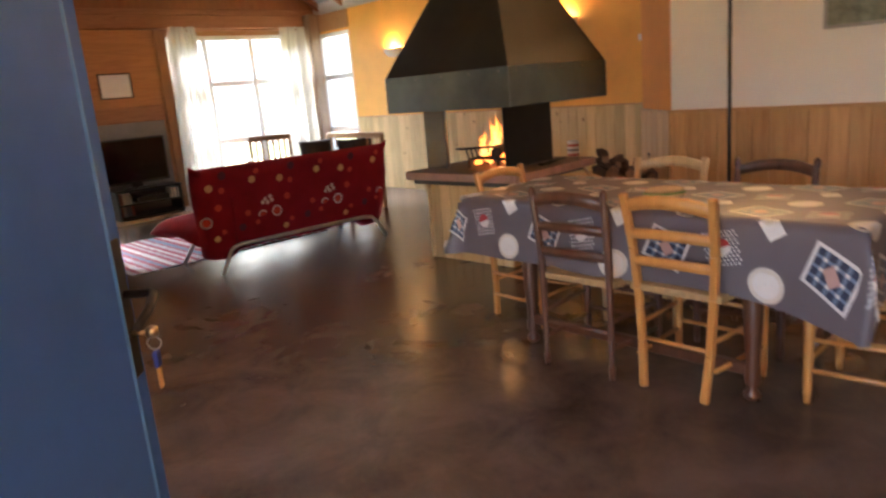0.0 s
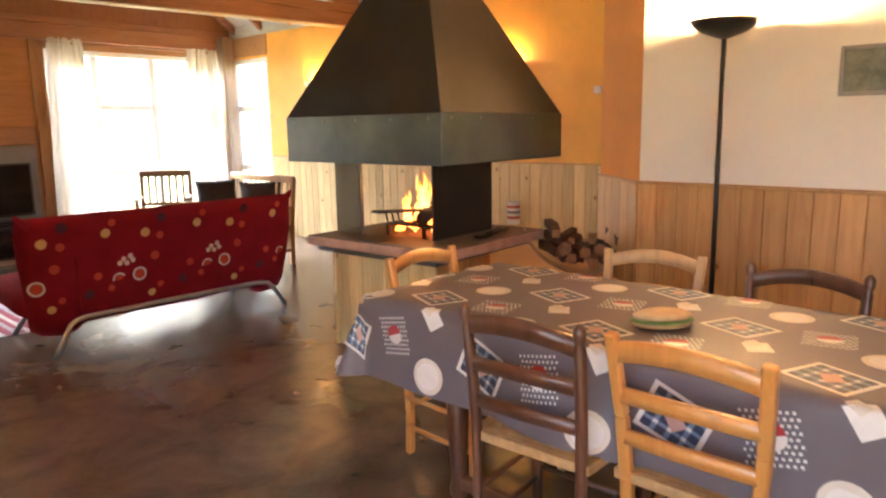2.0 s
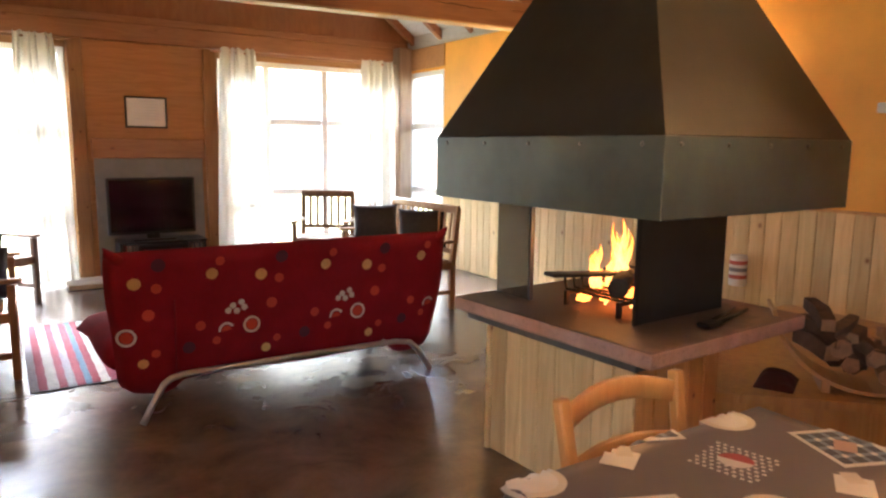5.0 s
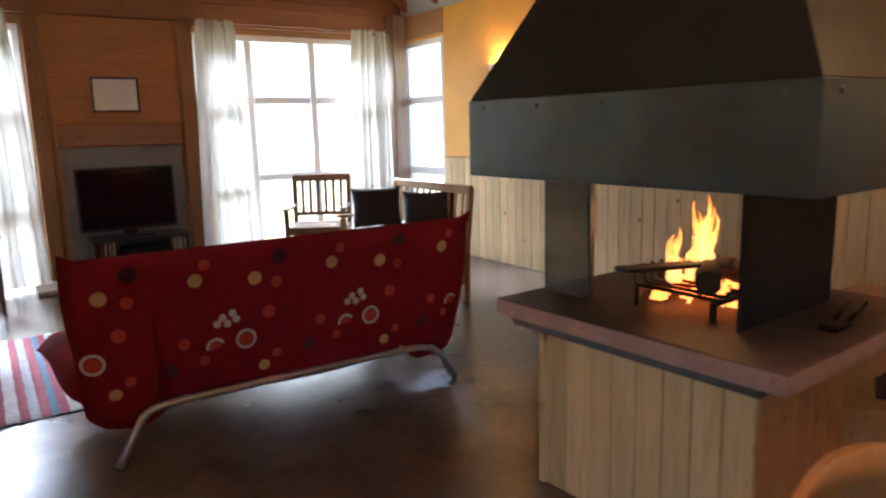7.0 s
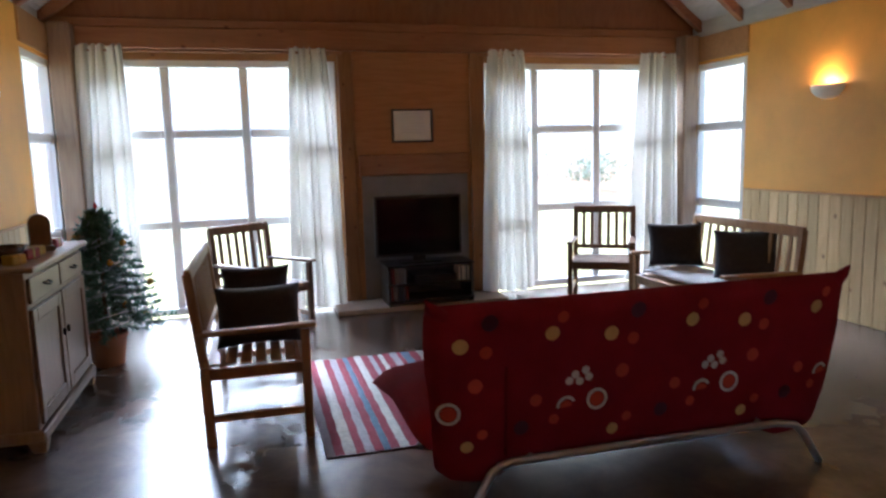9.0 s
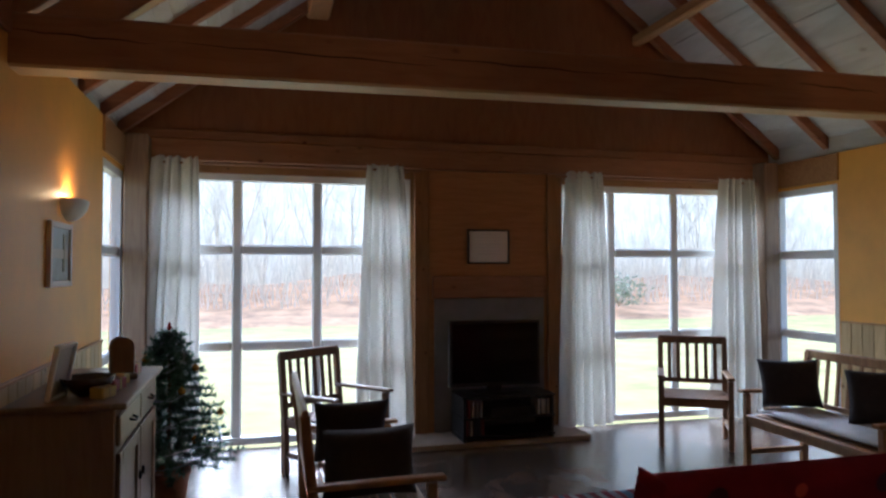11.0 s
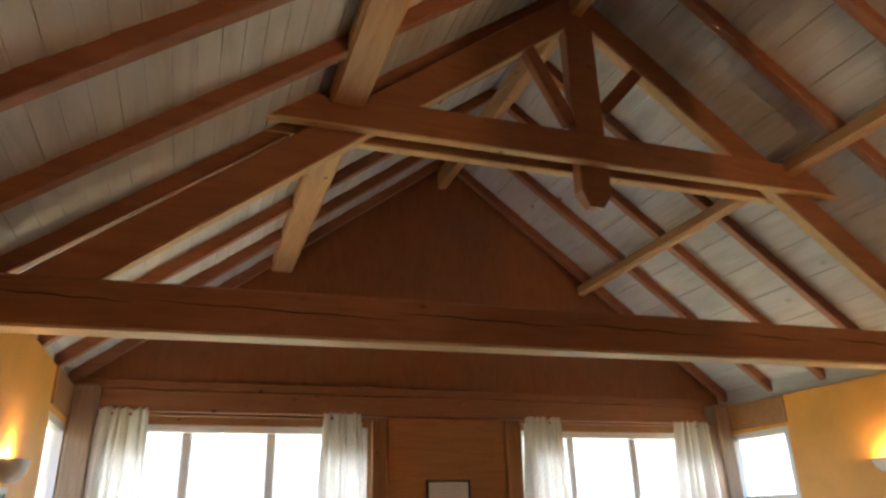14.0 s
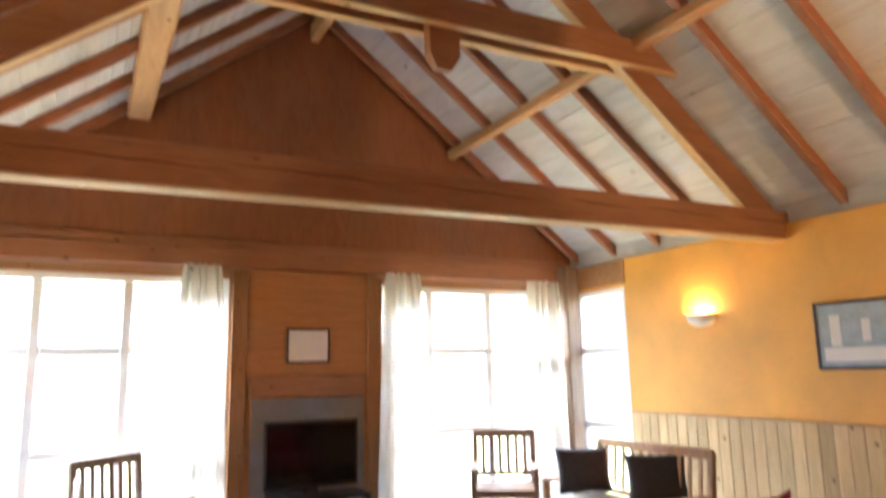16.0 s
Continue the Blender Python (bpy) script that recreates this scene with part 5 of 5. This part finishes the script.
def oilcloth():
    t = thing("tablecloth", "grey oilcloth printed with plates, checks and bowls", "tablecloth")
    hw, hl, over = (TX1 - TX0) / 2, (TY1 - TY0) / 2, 0.325

    def ticks(h, n):
        a = [-h - over + over * k / 8 for k in range(8)]
        return a + [-h + 2 * h * k / n for k in range(n + 1)] + [h + over * (k + 1) / 8 for k in range(8)]

    us, vs = ticks(hw, 16), ticks(hl, 48)
    b = Build()
    g = [[b.bm.verts.new(cloth_at(u, v)) for u in us] for v in vs]
    for j in range(len(vs) - 1):
        for i in range(len(us) - 1):
            b.bm.faces.new((g[j][i], g[j][i + 1], g[j + 1][i + 1], g[j + 1][i])).smooth = True
    b.done("cloth", CLOTH, parent=t)
    lim_u, lim_v = hw + over - 0.004, hl + over - 0.004

    def place(bm, u, v, lift):
        u, v = max(-lim_u, min(lim_u, u)), max(-lim_v, min(lim_v, v))
        return bm.verts.new(cloth_at(u, v) + cloth_normal(u, v) * lift)

    def patch(cu, cv, w, h, ang, colour, n=4, lift=0.0016, grid=None):
        pb = Build()
        c, s = math.cos(ang), math.sin(ang)
        w = [[place(pb.bm, cu + c * a * w - s * d * h, cv + s * a * w + c * d * h, lift) for a in (i / n - 0.5 for i in range(n + 1))] for d in (j / n - 0.5 for j in range(n + 1))]
        for j in range(n):
            for i in range(n):
                f = pb.bm.faces.new((w[j][i], w[j][i + 1], w[j + 1][i + 1], w[j + 1][i]))
                f.smooth = True
                if grid:
                    f.material_index = grid(i, j, n)
        return pb

    def disc(cu, cv, r, colour, lift=0.0016, a0=0.0, a1=2 * math.pi):
        pb = Build()
        n = 20
        rows = [[place(pb.bm, cu + q * r * math.cos(a0 + (a1 - a0) * k / n), cv + q * r * math.sin(a0 + (a1 - a0) * k / n), lift) for k in range(n + 1)] for q in (0.02, 0.5, 1)]
        for p, q in zip(rows, rows[1:]):
            for k in range(n):
                pb.bm.faces.new((p[k], p[k + 1], q[k + 1], q[k])).smooth = True
        pb.done("print", INK[colour], parent=t)

    def tartan(a, c, n):
        if a in (0, n - 1) or c in (0, n - 1):
            return 0
        p, q = (a - 1) % 3 < 2, (c - 1) % 3 < 2
        return 1 if p and q else (2 if p or q else 0)

    # the print repeats on a slanting lattice: a checked napkin, a dotted one with a bowl, a plate and a card
    for a in range(-2, 6):
        for k in range(-6, 6):
            u0, v0 = -0.56 + 0.3 * a, 0.405 + 0.3225 * a + 0.645 * k

            def inside(u, v, r):
                return abs(u) < lim_u - r and abs(v) < lim_v - r

            if inside(u0, v0, 0.02):
                patch(u0, v0, 0.182, 0.152, 1.17, "navy", 13, 0.0016, tartan).done("print", INK["white"], INK["navy"], INK["blue"], parent=t)
                patch(u0, v0, 0.06, 0.045, 0.5, "cream", 3, 0.0024).done("print", INK["rose"], parent=t)
            u, v = u0 + 0.03, v0 - 0.24
            if inside(u, v, 0.03):
                patch(u, v, 0.15, 0.14, 0.2, "dark", 18, 0.0016, lambda i, j, n: 0 if (i % 2 == 0 and (j + i // 2) % 2) else 1).done("print", INK["white"], INK["dark"], parent=t)
                disc(u, v, 0.036, "red", 0.0024, -1.2, 1.94)
                disc(u, v, 0.036, "white", 0.0024, 1.94, 5.08)
            u, v = u0 - 0.09, v0 + 0.235
            if inside(u, v, 0.0):
                disc(u, v, 0.067, "cream")
                disc(u, v, 0.05, "white", 0.0022)
            u, v = u0 + 0.13, v0 + 0.215
            if inside(u, v, 0.02):
                patch(u, v, 0.085, 0.07, 0.55, "white", 4).done("print", INK["white"], parent=t)
                patch(u + 0.03, v + 0.02, 0.05, 0.035, 0.9, "white", 3, 0.0022).done("print", INK["cream"], parent=t)
    return t


dining_table()
oilcloth()

# sandwich loaf on the cloth
lo = thing("bread", "filled flat loaf lying on the tablecloth", "bread", pose(3.13, 2.66, 0.768, 0, 0, -38))
CRUST = plain("crust", (0.58, 0.42, 0.22), 0.7, var=0.2, scale=18, bumps=0.4)
for z, hgt, s, mt, nm in ((0.0, 0.02, 1.0, CRUST, "base"), (0.018, 0.012, 1.05, plain("salad", (0.2, 0.3, 0.08), 0.6, var=0.4, scale=40), "filling"), (0.03, 0.028, 0.98, CRUST, "crust_top")):
    bb = Build().lathe((0, 0, z), [(0.02, 0), (0.085, 0.002), (0.092, hgt * 0.45), (0.07, hgt * 0.9), (0.01, hgt)], 22)
    bb.move(Matrix.Diagonal((1.05 * s, 0.68 * s, 0.8, 1)))
    bb.done(nm, mt, parent=lo)

# ---- rush-seat chairs ----
RUSH = plain("woven_rush", (0.42, 0.28, 0.12), 0.85, var=0.3, scale=30, bumps=0.6)
BEECH = wood("honey_beech", (0.5, 0.21, 0.045), (0.64, 0.31, 0.08), (8, 8, 1), 0.32, 0.08, coat=0.3)
BEECH_PALE = wood("pale_beech", (0.52, 0.33, 0.14), (0.66, 0.46, 0.22), (8, 8, 1), 0.32, 0.08, coat=0.3)


def rush_chair(mat, label, turned):
    """A ladder-back chair that faces +y, its back posts at y = -0.19."""
    t = thing("dining_chair", label, "chair", None, "chairs round the table")
    for s in (-1, 1):
        if turned:
            pts = [(0.18, -0.19, 0.0), (0.18, -0.19, 0.05), (0.18, -0.19, 0.07), (0.18, -0.19, 0.44), (0.183, -0.2, 0.6), (0.188, -0.225, 0.8), (0.189, -0.228, 0.815), (0.189, -0.23, 0.83), (0.19, -0.232, 0.855), (0.19, -0.233, 0.87)]
            rad = [0.013, 0.017, 0.012, 0.018, 0.018, 0.017, 0.011, 0.018, 0.017, 0.006]
            Build().tube([(s * x, y, z) for x, y, z in pts], rad, 12).done("back_post", mat, parent=t)
        else:
            seq = [(0.14, -0.205, 0.0), (0.155, -0.185, 0.2), (0.17, -0.185, 0.44), (0.182, -0.2, 0.62), (0.195, -0.245, 0.855)]
            p = Build()
            for a, c in zip(seq, seq[1:]):
                p.beam((s * a[0], a[1], a[2]), (s * c[0], c[1], c[2]), 0.034, 0.03, (0, 1, 0), 0.005)
            p.done("back_post", mat, parent=t)
        Build().tube([(s * 0.2, 0.19, 0.0), (s * 0.2, 0.19, 0.06), (s * 0.2, 0.19, 0.3), (s * 0.2, 0.19, 0.455)], [0.014, 0.017, 0.02, 0.018], 12).done("front_leg", mat, parent=t)
        for z in (0.14, 0.27):
            Build().tube([(s * 0.176, -0.185, z), (s * 0.2, 0.19, z)], 0.0095, 8).done("stretcher", mat, parent=t)
    for z in (0.18, 0.3):
        Build().tube([(-0.2, 0.19, z), (0.2, 0.19, z)], 0.0095, 8).done("stretcher", mat, parent=t)
    Build().tube([(-0.175, -0.187, 0.22), (0.175, -0.187, 0.22)], 0.0095, 8).done("stretcher", mat, parent=t)
    st = Build()
    for k in range(4):
        c = [(-0.205, -0.195), (0.205, -0.195), (0.225, 0.205), (-0.225, 0.205)]
        a, d = Vector((*c[k], 0)), Vector((*c[(k + 1) % 4], 0))
        for j in range(9):
            s0, s1 = j / 9, (j + 0.86) / 9
            q = [a.lerp(Vector((0, 0.005, 0)), s0), d.lerp(Vector((0, 0.005, 0)), s0), d.lerp(Vector((0, 0.005, 0)), s1), a.lerp(Vector((0, 0.005, 0)), s1)]
            st.hull([(p.x, p.y, 0.43) for p in q] + [(p.x, p.y, 0.462 - 0.0012 * j) for p in q], 0.003)
    o = st.done("seat", RUSH, parent=t)
    tagged(o, "woven rush seat", kind="stuff")
    for n, (z, h) in enumerate(((0.565, 0.04), (0.685, 0.042), (0.805, 0.055))):
        sl = Build()
        N = 14
        y0 = -0.19 - max(0, z - 0.5) * (0.155 if not turned else 0.12)

        def fn(side):
            def f(u, v):
                x = (2 * u - 1) * 0.178
                bow = 0.03 * (1 - (2 * u - 1) ** 2)
                arch = (0.028 if n == 2 else 0.012) * (1 - (2 * u - 1) ** 2)
                return (x, y0 - bow + side * 0.007, z + (v - 0.5) * h + arch)
            return f

        sl.sheet(fn(1), N, 2)
        sl.sheet(fn(-1), N, 2)
        for v in (0, 1):
            lo_ = [fn(-1)(u / N, v) for u in range(N + 1)]
            hi_ = [fn(1)(u / N, v) for u in range(N + 1)]
            for k in range(N):
                sl.bm.faces.new([sl.bm.verts.new(p) for p in (lo_[k], lo_[k + 1], hi_[k + 1], hi_[k])])
        bmesh.ops.remove_doubles(sl.bm, verts=sl.bm.verts, dist=0.0004)
        sl.done("slat", mat, parent=t)
    return t


light_chair = rush_chair(BEECH, "honey beech ladder-back chair with a rush seat", False)
light_chair.matrix_basis = pose(2.95, 2.405, 0, 0, 0, -91)
copy_thing(light_chair, pose(3.19, 1.78, 0, 0, 0, 2))
copy_thing(light_chair, pose(3.26, 3.56, 0, 0, 0, 181))
dark_chair = rush_chair(DARKWOOD, "dark turned ladder-back chair with a rush seat", True)
dark_chair.matrix_basis = pose(2.9, 2.875, 0, 0, 0, -88)
copy_thing(dark_chair, pose(3.54, 2.42, 0, 0, 0, 91))
pale_chair = rush_chair(BEECH_PALE, "pale beech ladder-back chair with a rush seat", False)
pale_chair.matrix_basis = pose(3.58, 2.99, 0, 0, 0, 97)


# ---- entrance door ----
def entrance_door():
    """The open leaf: x runs from the hinge to the free edge, its outer face at -y."""
    ang = math.degrees(math.atan2(2.43 - 1.78, 0.69 - 0.145))
    t = thing("entrance_door", "blue painted entrance door standing open, key in the lock", "door", pose(0.145, 1.78, 0, 0, 0, ang))
    blue = plain("blue_door_paint", (0.075, 0.2, 0.74), 0.6, var=0.12, scale=3)
    blue.node_tree.nodes["Principled BSDF"].inputs["Specular IOR Level"].default_value = 0.2
    # lighter blue for the bead: its lit highlight is put into the paint colour
    pale = plain("lit_blue_edge", (0.12, 0.34, 0.9), 0.4, var=0.1, scale=8)
    Build().box(0.0, 0.85, 0.0, 0.045, 0.012, 2.05, 0.004).done("leaf", blue, parent=t)
    Build().box(0.0, 0.765, -0.012, -0.0005, 0.012, 2.05, 0.003).done("panel", blue, parent=t)
    Build().box(0.7655, 0.777, -0.014, -0.0005, 0.012, 2.05, 0.004).done("bead", pale, parent=t)
    Build().box(0.786, 0.83, -0.007, -0.0005, 0.83, 1.11, 0.003).done("lock_plate", BLACK, parent=t)
    Build().tube([(0.808, -0.005, 1.0), (0.808, -0.055, 1.0), (0.8, -0.066, 0.998), (0.75, -0.07, 0.98), (0.69, -0.068, 0.965)], [0.009, 0.009, 0.01, 0.009, 0.008], 10).done("handle", BLACK, parent=t)
    ky = Build().tube([(0.808, -0.005, 0.92), (0.808, -0.035, 0.92)], 0.004, 8)
    ky.lathe((0.808, -0.045, 0.908), [(0.002, 0), (0.012, 0.004), (0.012, 0.02), (0.002, 0.024)], 10)
    ky.done("key", plain("key_brass", (0.6, 0.5, 0.3), 0.3, 1.0), parent=t)
    Build().tube([(0.808, -0.045 + 0.014 * math.sin(a), 0.896 + 0.014 * math.cos(a)) for a in (0.63 * j for j in range(11))], 0.0015, 5).done("key_ring", CHROME, parent=t)
    Build().box(0.797, 0.819, -0.05, -0.04, 0.845, 0.88, 0.003).done("key_tag", plain("blue_tag", (0.03, 0.06, 0.4), 0.4), parent=t)
    Build().box(0.801, 0.815, -0.049, -0.041, 0.8, 0.844, 0.003).done("key_fob", plain("tan_fob", (0.45, 0.28, 0.1), 0.5), parent=t)
    return t


entrance_door()

# ---- outside ----
LAWN = plain("winter_lawn", (0.47, 0.42, 0.16), 0.95, var=0.35, scale=1.3, bumps=0.6)
LITTER = plain("leaf_litter", (0.6, 0.36, 0.2), 0.95, var=0.5, scale=1.2, bumps=0.8)
setting(Build().box(-400, 400, 10.801, 800, -0.3, -0.06).box(-400, -3.001, -400, 10.8, -0.3, -0.06).box(-3, 400, -400, -3.501, -0.3, -0.06).box(9.501, 400, -3.5, 10.8, -0.3, -0.06).done("ground", LAWN), "wide pale winter lawn reaching the horizon", "ground")
lb = Build()
rnd = random.Random(2)
lb.sheet(lambda u, v: (-50 + 110 * u, 24 + 10 * v, -0.062 + 1.1 * v + 0.2 * math.sin(40 * u) * v + 0.12 * math.sin(97 * u + 9 * v) * v), 160, 8)
setting(lb.done("ground_bank", LITTER), "bank covered in rust-brown fallen leaves", "ground")
TWIG = plain("grey_twigs", (0.72, 0.65, 0.54), 0.9, var=0.3, scale=2)
EVER = plain("evergreen_leaves", (0.3, 0.33, 0.2), 0.6, var=0.5, scale=3)


def bare_tree(seed, h):
    r = random.Random(seed)
    b = Build()

    def grow(p, d, length, rad, depth):
        q = p + d * length
        b.tube([p, p.lerp(q, 0.5) + Vector((r.uniform(-1, 1), r.uniform(-1, 1), 0)) * length * 0.04, q], [rad, rad * 0.85, rad * 0.6], 4, caps=False)
        if depth == 0:
            return
        for _ in range(3 if depth > 1 else 4):
            s = r.uniform(0.35, 1.0)
            nd = (d + Vector((r.uniform(-1, 1), r.uniform(-1, 1), r.uniform(0.0, 0.6))) * 0.75).normalized()
            grow(p.lerp(q, s), nd, length * r.uniform(0.45, 0.7), rad * 0.5, depth - 1)

    grow(Vector((0, 0, 0)), Vector((r.uniform(-0.06, 0.06), 0, 1)).normalized(), h * 0.5, h * 0.006, 4)
    return b.mesh("bare_tree", TWIG)


kinds = [bare_tree(k, 9.0) for k in range(5)]
rnd = random.Random(17)
for k in range(70):
    x = -38 + 82 * ((k * 0.618) % 1.0)
    y = 26 + 16 * rnd.random()
    o = new("bare_tree", kinds[k % 5])
    o.matrix_basis = pose(x, y, -0.15, 0, 0, rnd.uniform(0, 360)) @ Matrix.Scale(rnd.uniform(0.7, 1.3), 4)
    tagged(o, "leafless grey woodland tree behind the lawn", "tree", "trees of the wood")
ub = Build()
for k in range(9000):
    x, y = rnd.uniform(-40, 46), rnd.uniform(27, 40)
    h = rnd.uniform(1.2, 3.5) * (1 + 2.2 * rnd.random() ** 3)
    d = Vector((rnd.uniform(-0.35, 0.35), rnd.uniform(-0.3, 0.3), 1)) * h
    p = Vector((x, y, 0.3))
    s = Vector((0.014, 0, 0))
    v = [ub.bm.verts.new(c) for c in (p - s, p + s, p + d)]
    ub.bm.faces.new(v)
tagged(ub.done("undergrowth", TWIG), "tangle of bare grey brushwood", "undergrowth", "", "stuff")


def shrub(m, n=420):
    b = Build()
    r = random.Random(6)
    for k in range(n):
        c = Vector((r.gauss(0, 0.55), r.gauss(0, 0.45), abs(r.gauss(0.55, 0.35))))
        q = Vector((r.gauss(0, 1), r.gauss(0, 1), r.gauss(0, 1))).normalized() * 0.13
        s = q.orthogonal().normalized() * 0.05
        b.bm.faces.new([b.bm.verts.new(c + w) for w in (-q, s, q, -s)])
    t = thing("shrub", "dark evergreen shrub on the leaf bank", "shrub", m)
    tagged(b.done("leaves", EVER, parent=t), kind="stuff")
    st = Build()
    for k in range(8):
        a = k * 0.8
        st.tube([(0, 0, -0.1), (0.4 * math.cos(a), 0.4 * math.sin(a), 0.8)], [0.02, 0.008], 5)
    st.done("stems", TWIG, parent=t)
    return t


shrub(pose(13.1, 25.4, 0.35) @ Matrix.Scale(0.75, 4))
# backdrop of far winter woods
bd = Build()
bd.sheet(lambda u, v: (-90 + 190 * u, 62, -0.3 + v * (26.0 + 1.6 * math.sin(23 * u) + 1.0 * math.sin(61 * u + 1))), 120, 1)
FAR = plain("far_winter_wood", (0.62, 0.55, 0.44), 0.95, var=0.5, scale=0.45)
# the backdrop emits: bright daylight on the far wood put in as a glow
far_glow = FAR.node_tree.nodes["Principled BSDF"].inputs
far_glow["Emission Color"].default_value, far_glow["Emission Strength"].default_value = (1.0, 0.92, 0.8, 1), 0.28
setting(bd.done("backdrop", FAR), "far winter wood backdrop brightened by an added glow", "backdrop")

# ---- wainscot boards, baseboards and rails ----
BW = 0.117
board = Build().box(0, BW - 0.0035, 0.0, 0.016, 0.0, WAIN, 0.004).mesh("board", PINE)
board_pale = Build().box(0, BW - 0.0035, 0.0, 0.016, 0.0, WAIN, 0.004).mesh("board", PINE_PALE)


def boards(wall, p, q, mesh_data):
    """Boards side by side along the foot of a wall from p to q; they stand on the side to the left of the way."""
    p, q = Vector((*p, 0)), Vector((*q, 0))
    d = q - p
    n = int(d.length / BW)
    ang = math.degrees(math.atan2(d.y, d.x))
    for k in range(n):
        o = new("board", mesh_data)
        o.parent = wall
        o.matrix_basis = pose(*(p + d * (k / n)), 0, 0, ang) @ Matrix.Diagonal((d.length / n / BW, 1, 1, 1))


D = bpy.data.objects
boards(D["wall_east"], (XR - 0.001, 4.22), (XR - 0.001, SIDE[0] - 0.02), board_pale)
boards(D["wall_west"], (XL + 0.001, SIDE[0] - 0.02), (XL + 0.001, 3.9), board_pale)
boards(D["wall_dining"], (XW - 0.001, YB + 0.02), (XW - 0.001, 3.695), board)
boards(D["wall_dining"], (XW - 0.001, 3.7), (5.455, 4.2), board)
cap = Build()
for p, q in (((XR - 0.012, 4.22), (XR - 0.012, SIDE[0] - 0.02)), ((XL + 0.012, 3.9), (XL + 0.012, SIDE[0] - 0.02)), ((XW - 0.012, YB), (XW - 0.012, 3.7)), ((XW - 0.012, 3.705), (5.45, 4.212))):
    cap.beam((*p, WAIN + 0.009), (*q, WAIN + 0.009), 0.026, 0.016, (0, 0, 1), 0.003)
setting(cap.done("trim_rail", PINE), "thin pine rail on top of the wainscot", "trim")

# pine cladding on the hearth base
base = [o for o in D["fireplace"].children if o.name.startswith("base")][0]
hb = Build().box(0, 0.1, 0, 0.012, 0, 0.6, 0.004).mesh("board", PINE_PALE)
for k in range(8):
    o = new("board", hb)
    o.parent = base
    o.matrix_basis = pose(-0.401, 0.395 - 0.102 * k, 0, 0, 0, -90) @ Matrix.Scale(-1, 4, (0, 1, 0)) @ Matrix.Diagonal((0.98, 1, 1, 1))
# front boards: pine tinted deeper orange for the warm lamplight on this side
hv = Build().box(0, 0.1, 0, 0.012, 0, 0.6, 0.004).mesh("board", wood("lamplit_orange_pine", (0.4, 0.17, 0.045), (0.56, 0.27, 0.085), (9, 9, 0.8), 0.4, 0.12, 2.6, 0.1, flat=1))
for k in range(5):
    o = new("board", hv)
    o.parent = base
    o.matrix_basis = pose(-0.4 + 0.104 * k, -0.409, 0) @ Matrix.Scale(-1, 4, (0, 1, 0))
for ya, yb in ((0.396, 0.424),):
    Build().box(-0.425, -0.4, ya, yb, 0.0, 0.6, 0.003).done("corner_strip", PINE_PALE, parent=base)
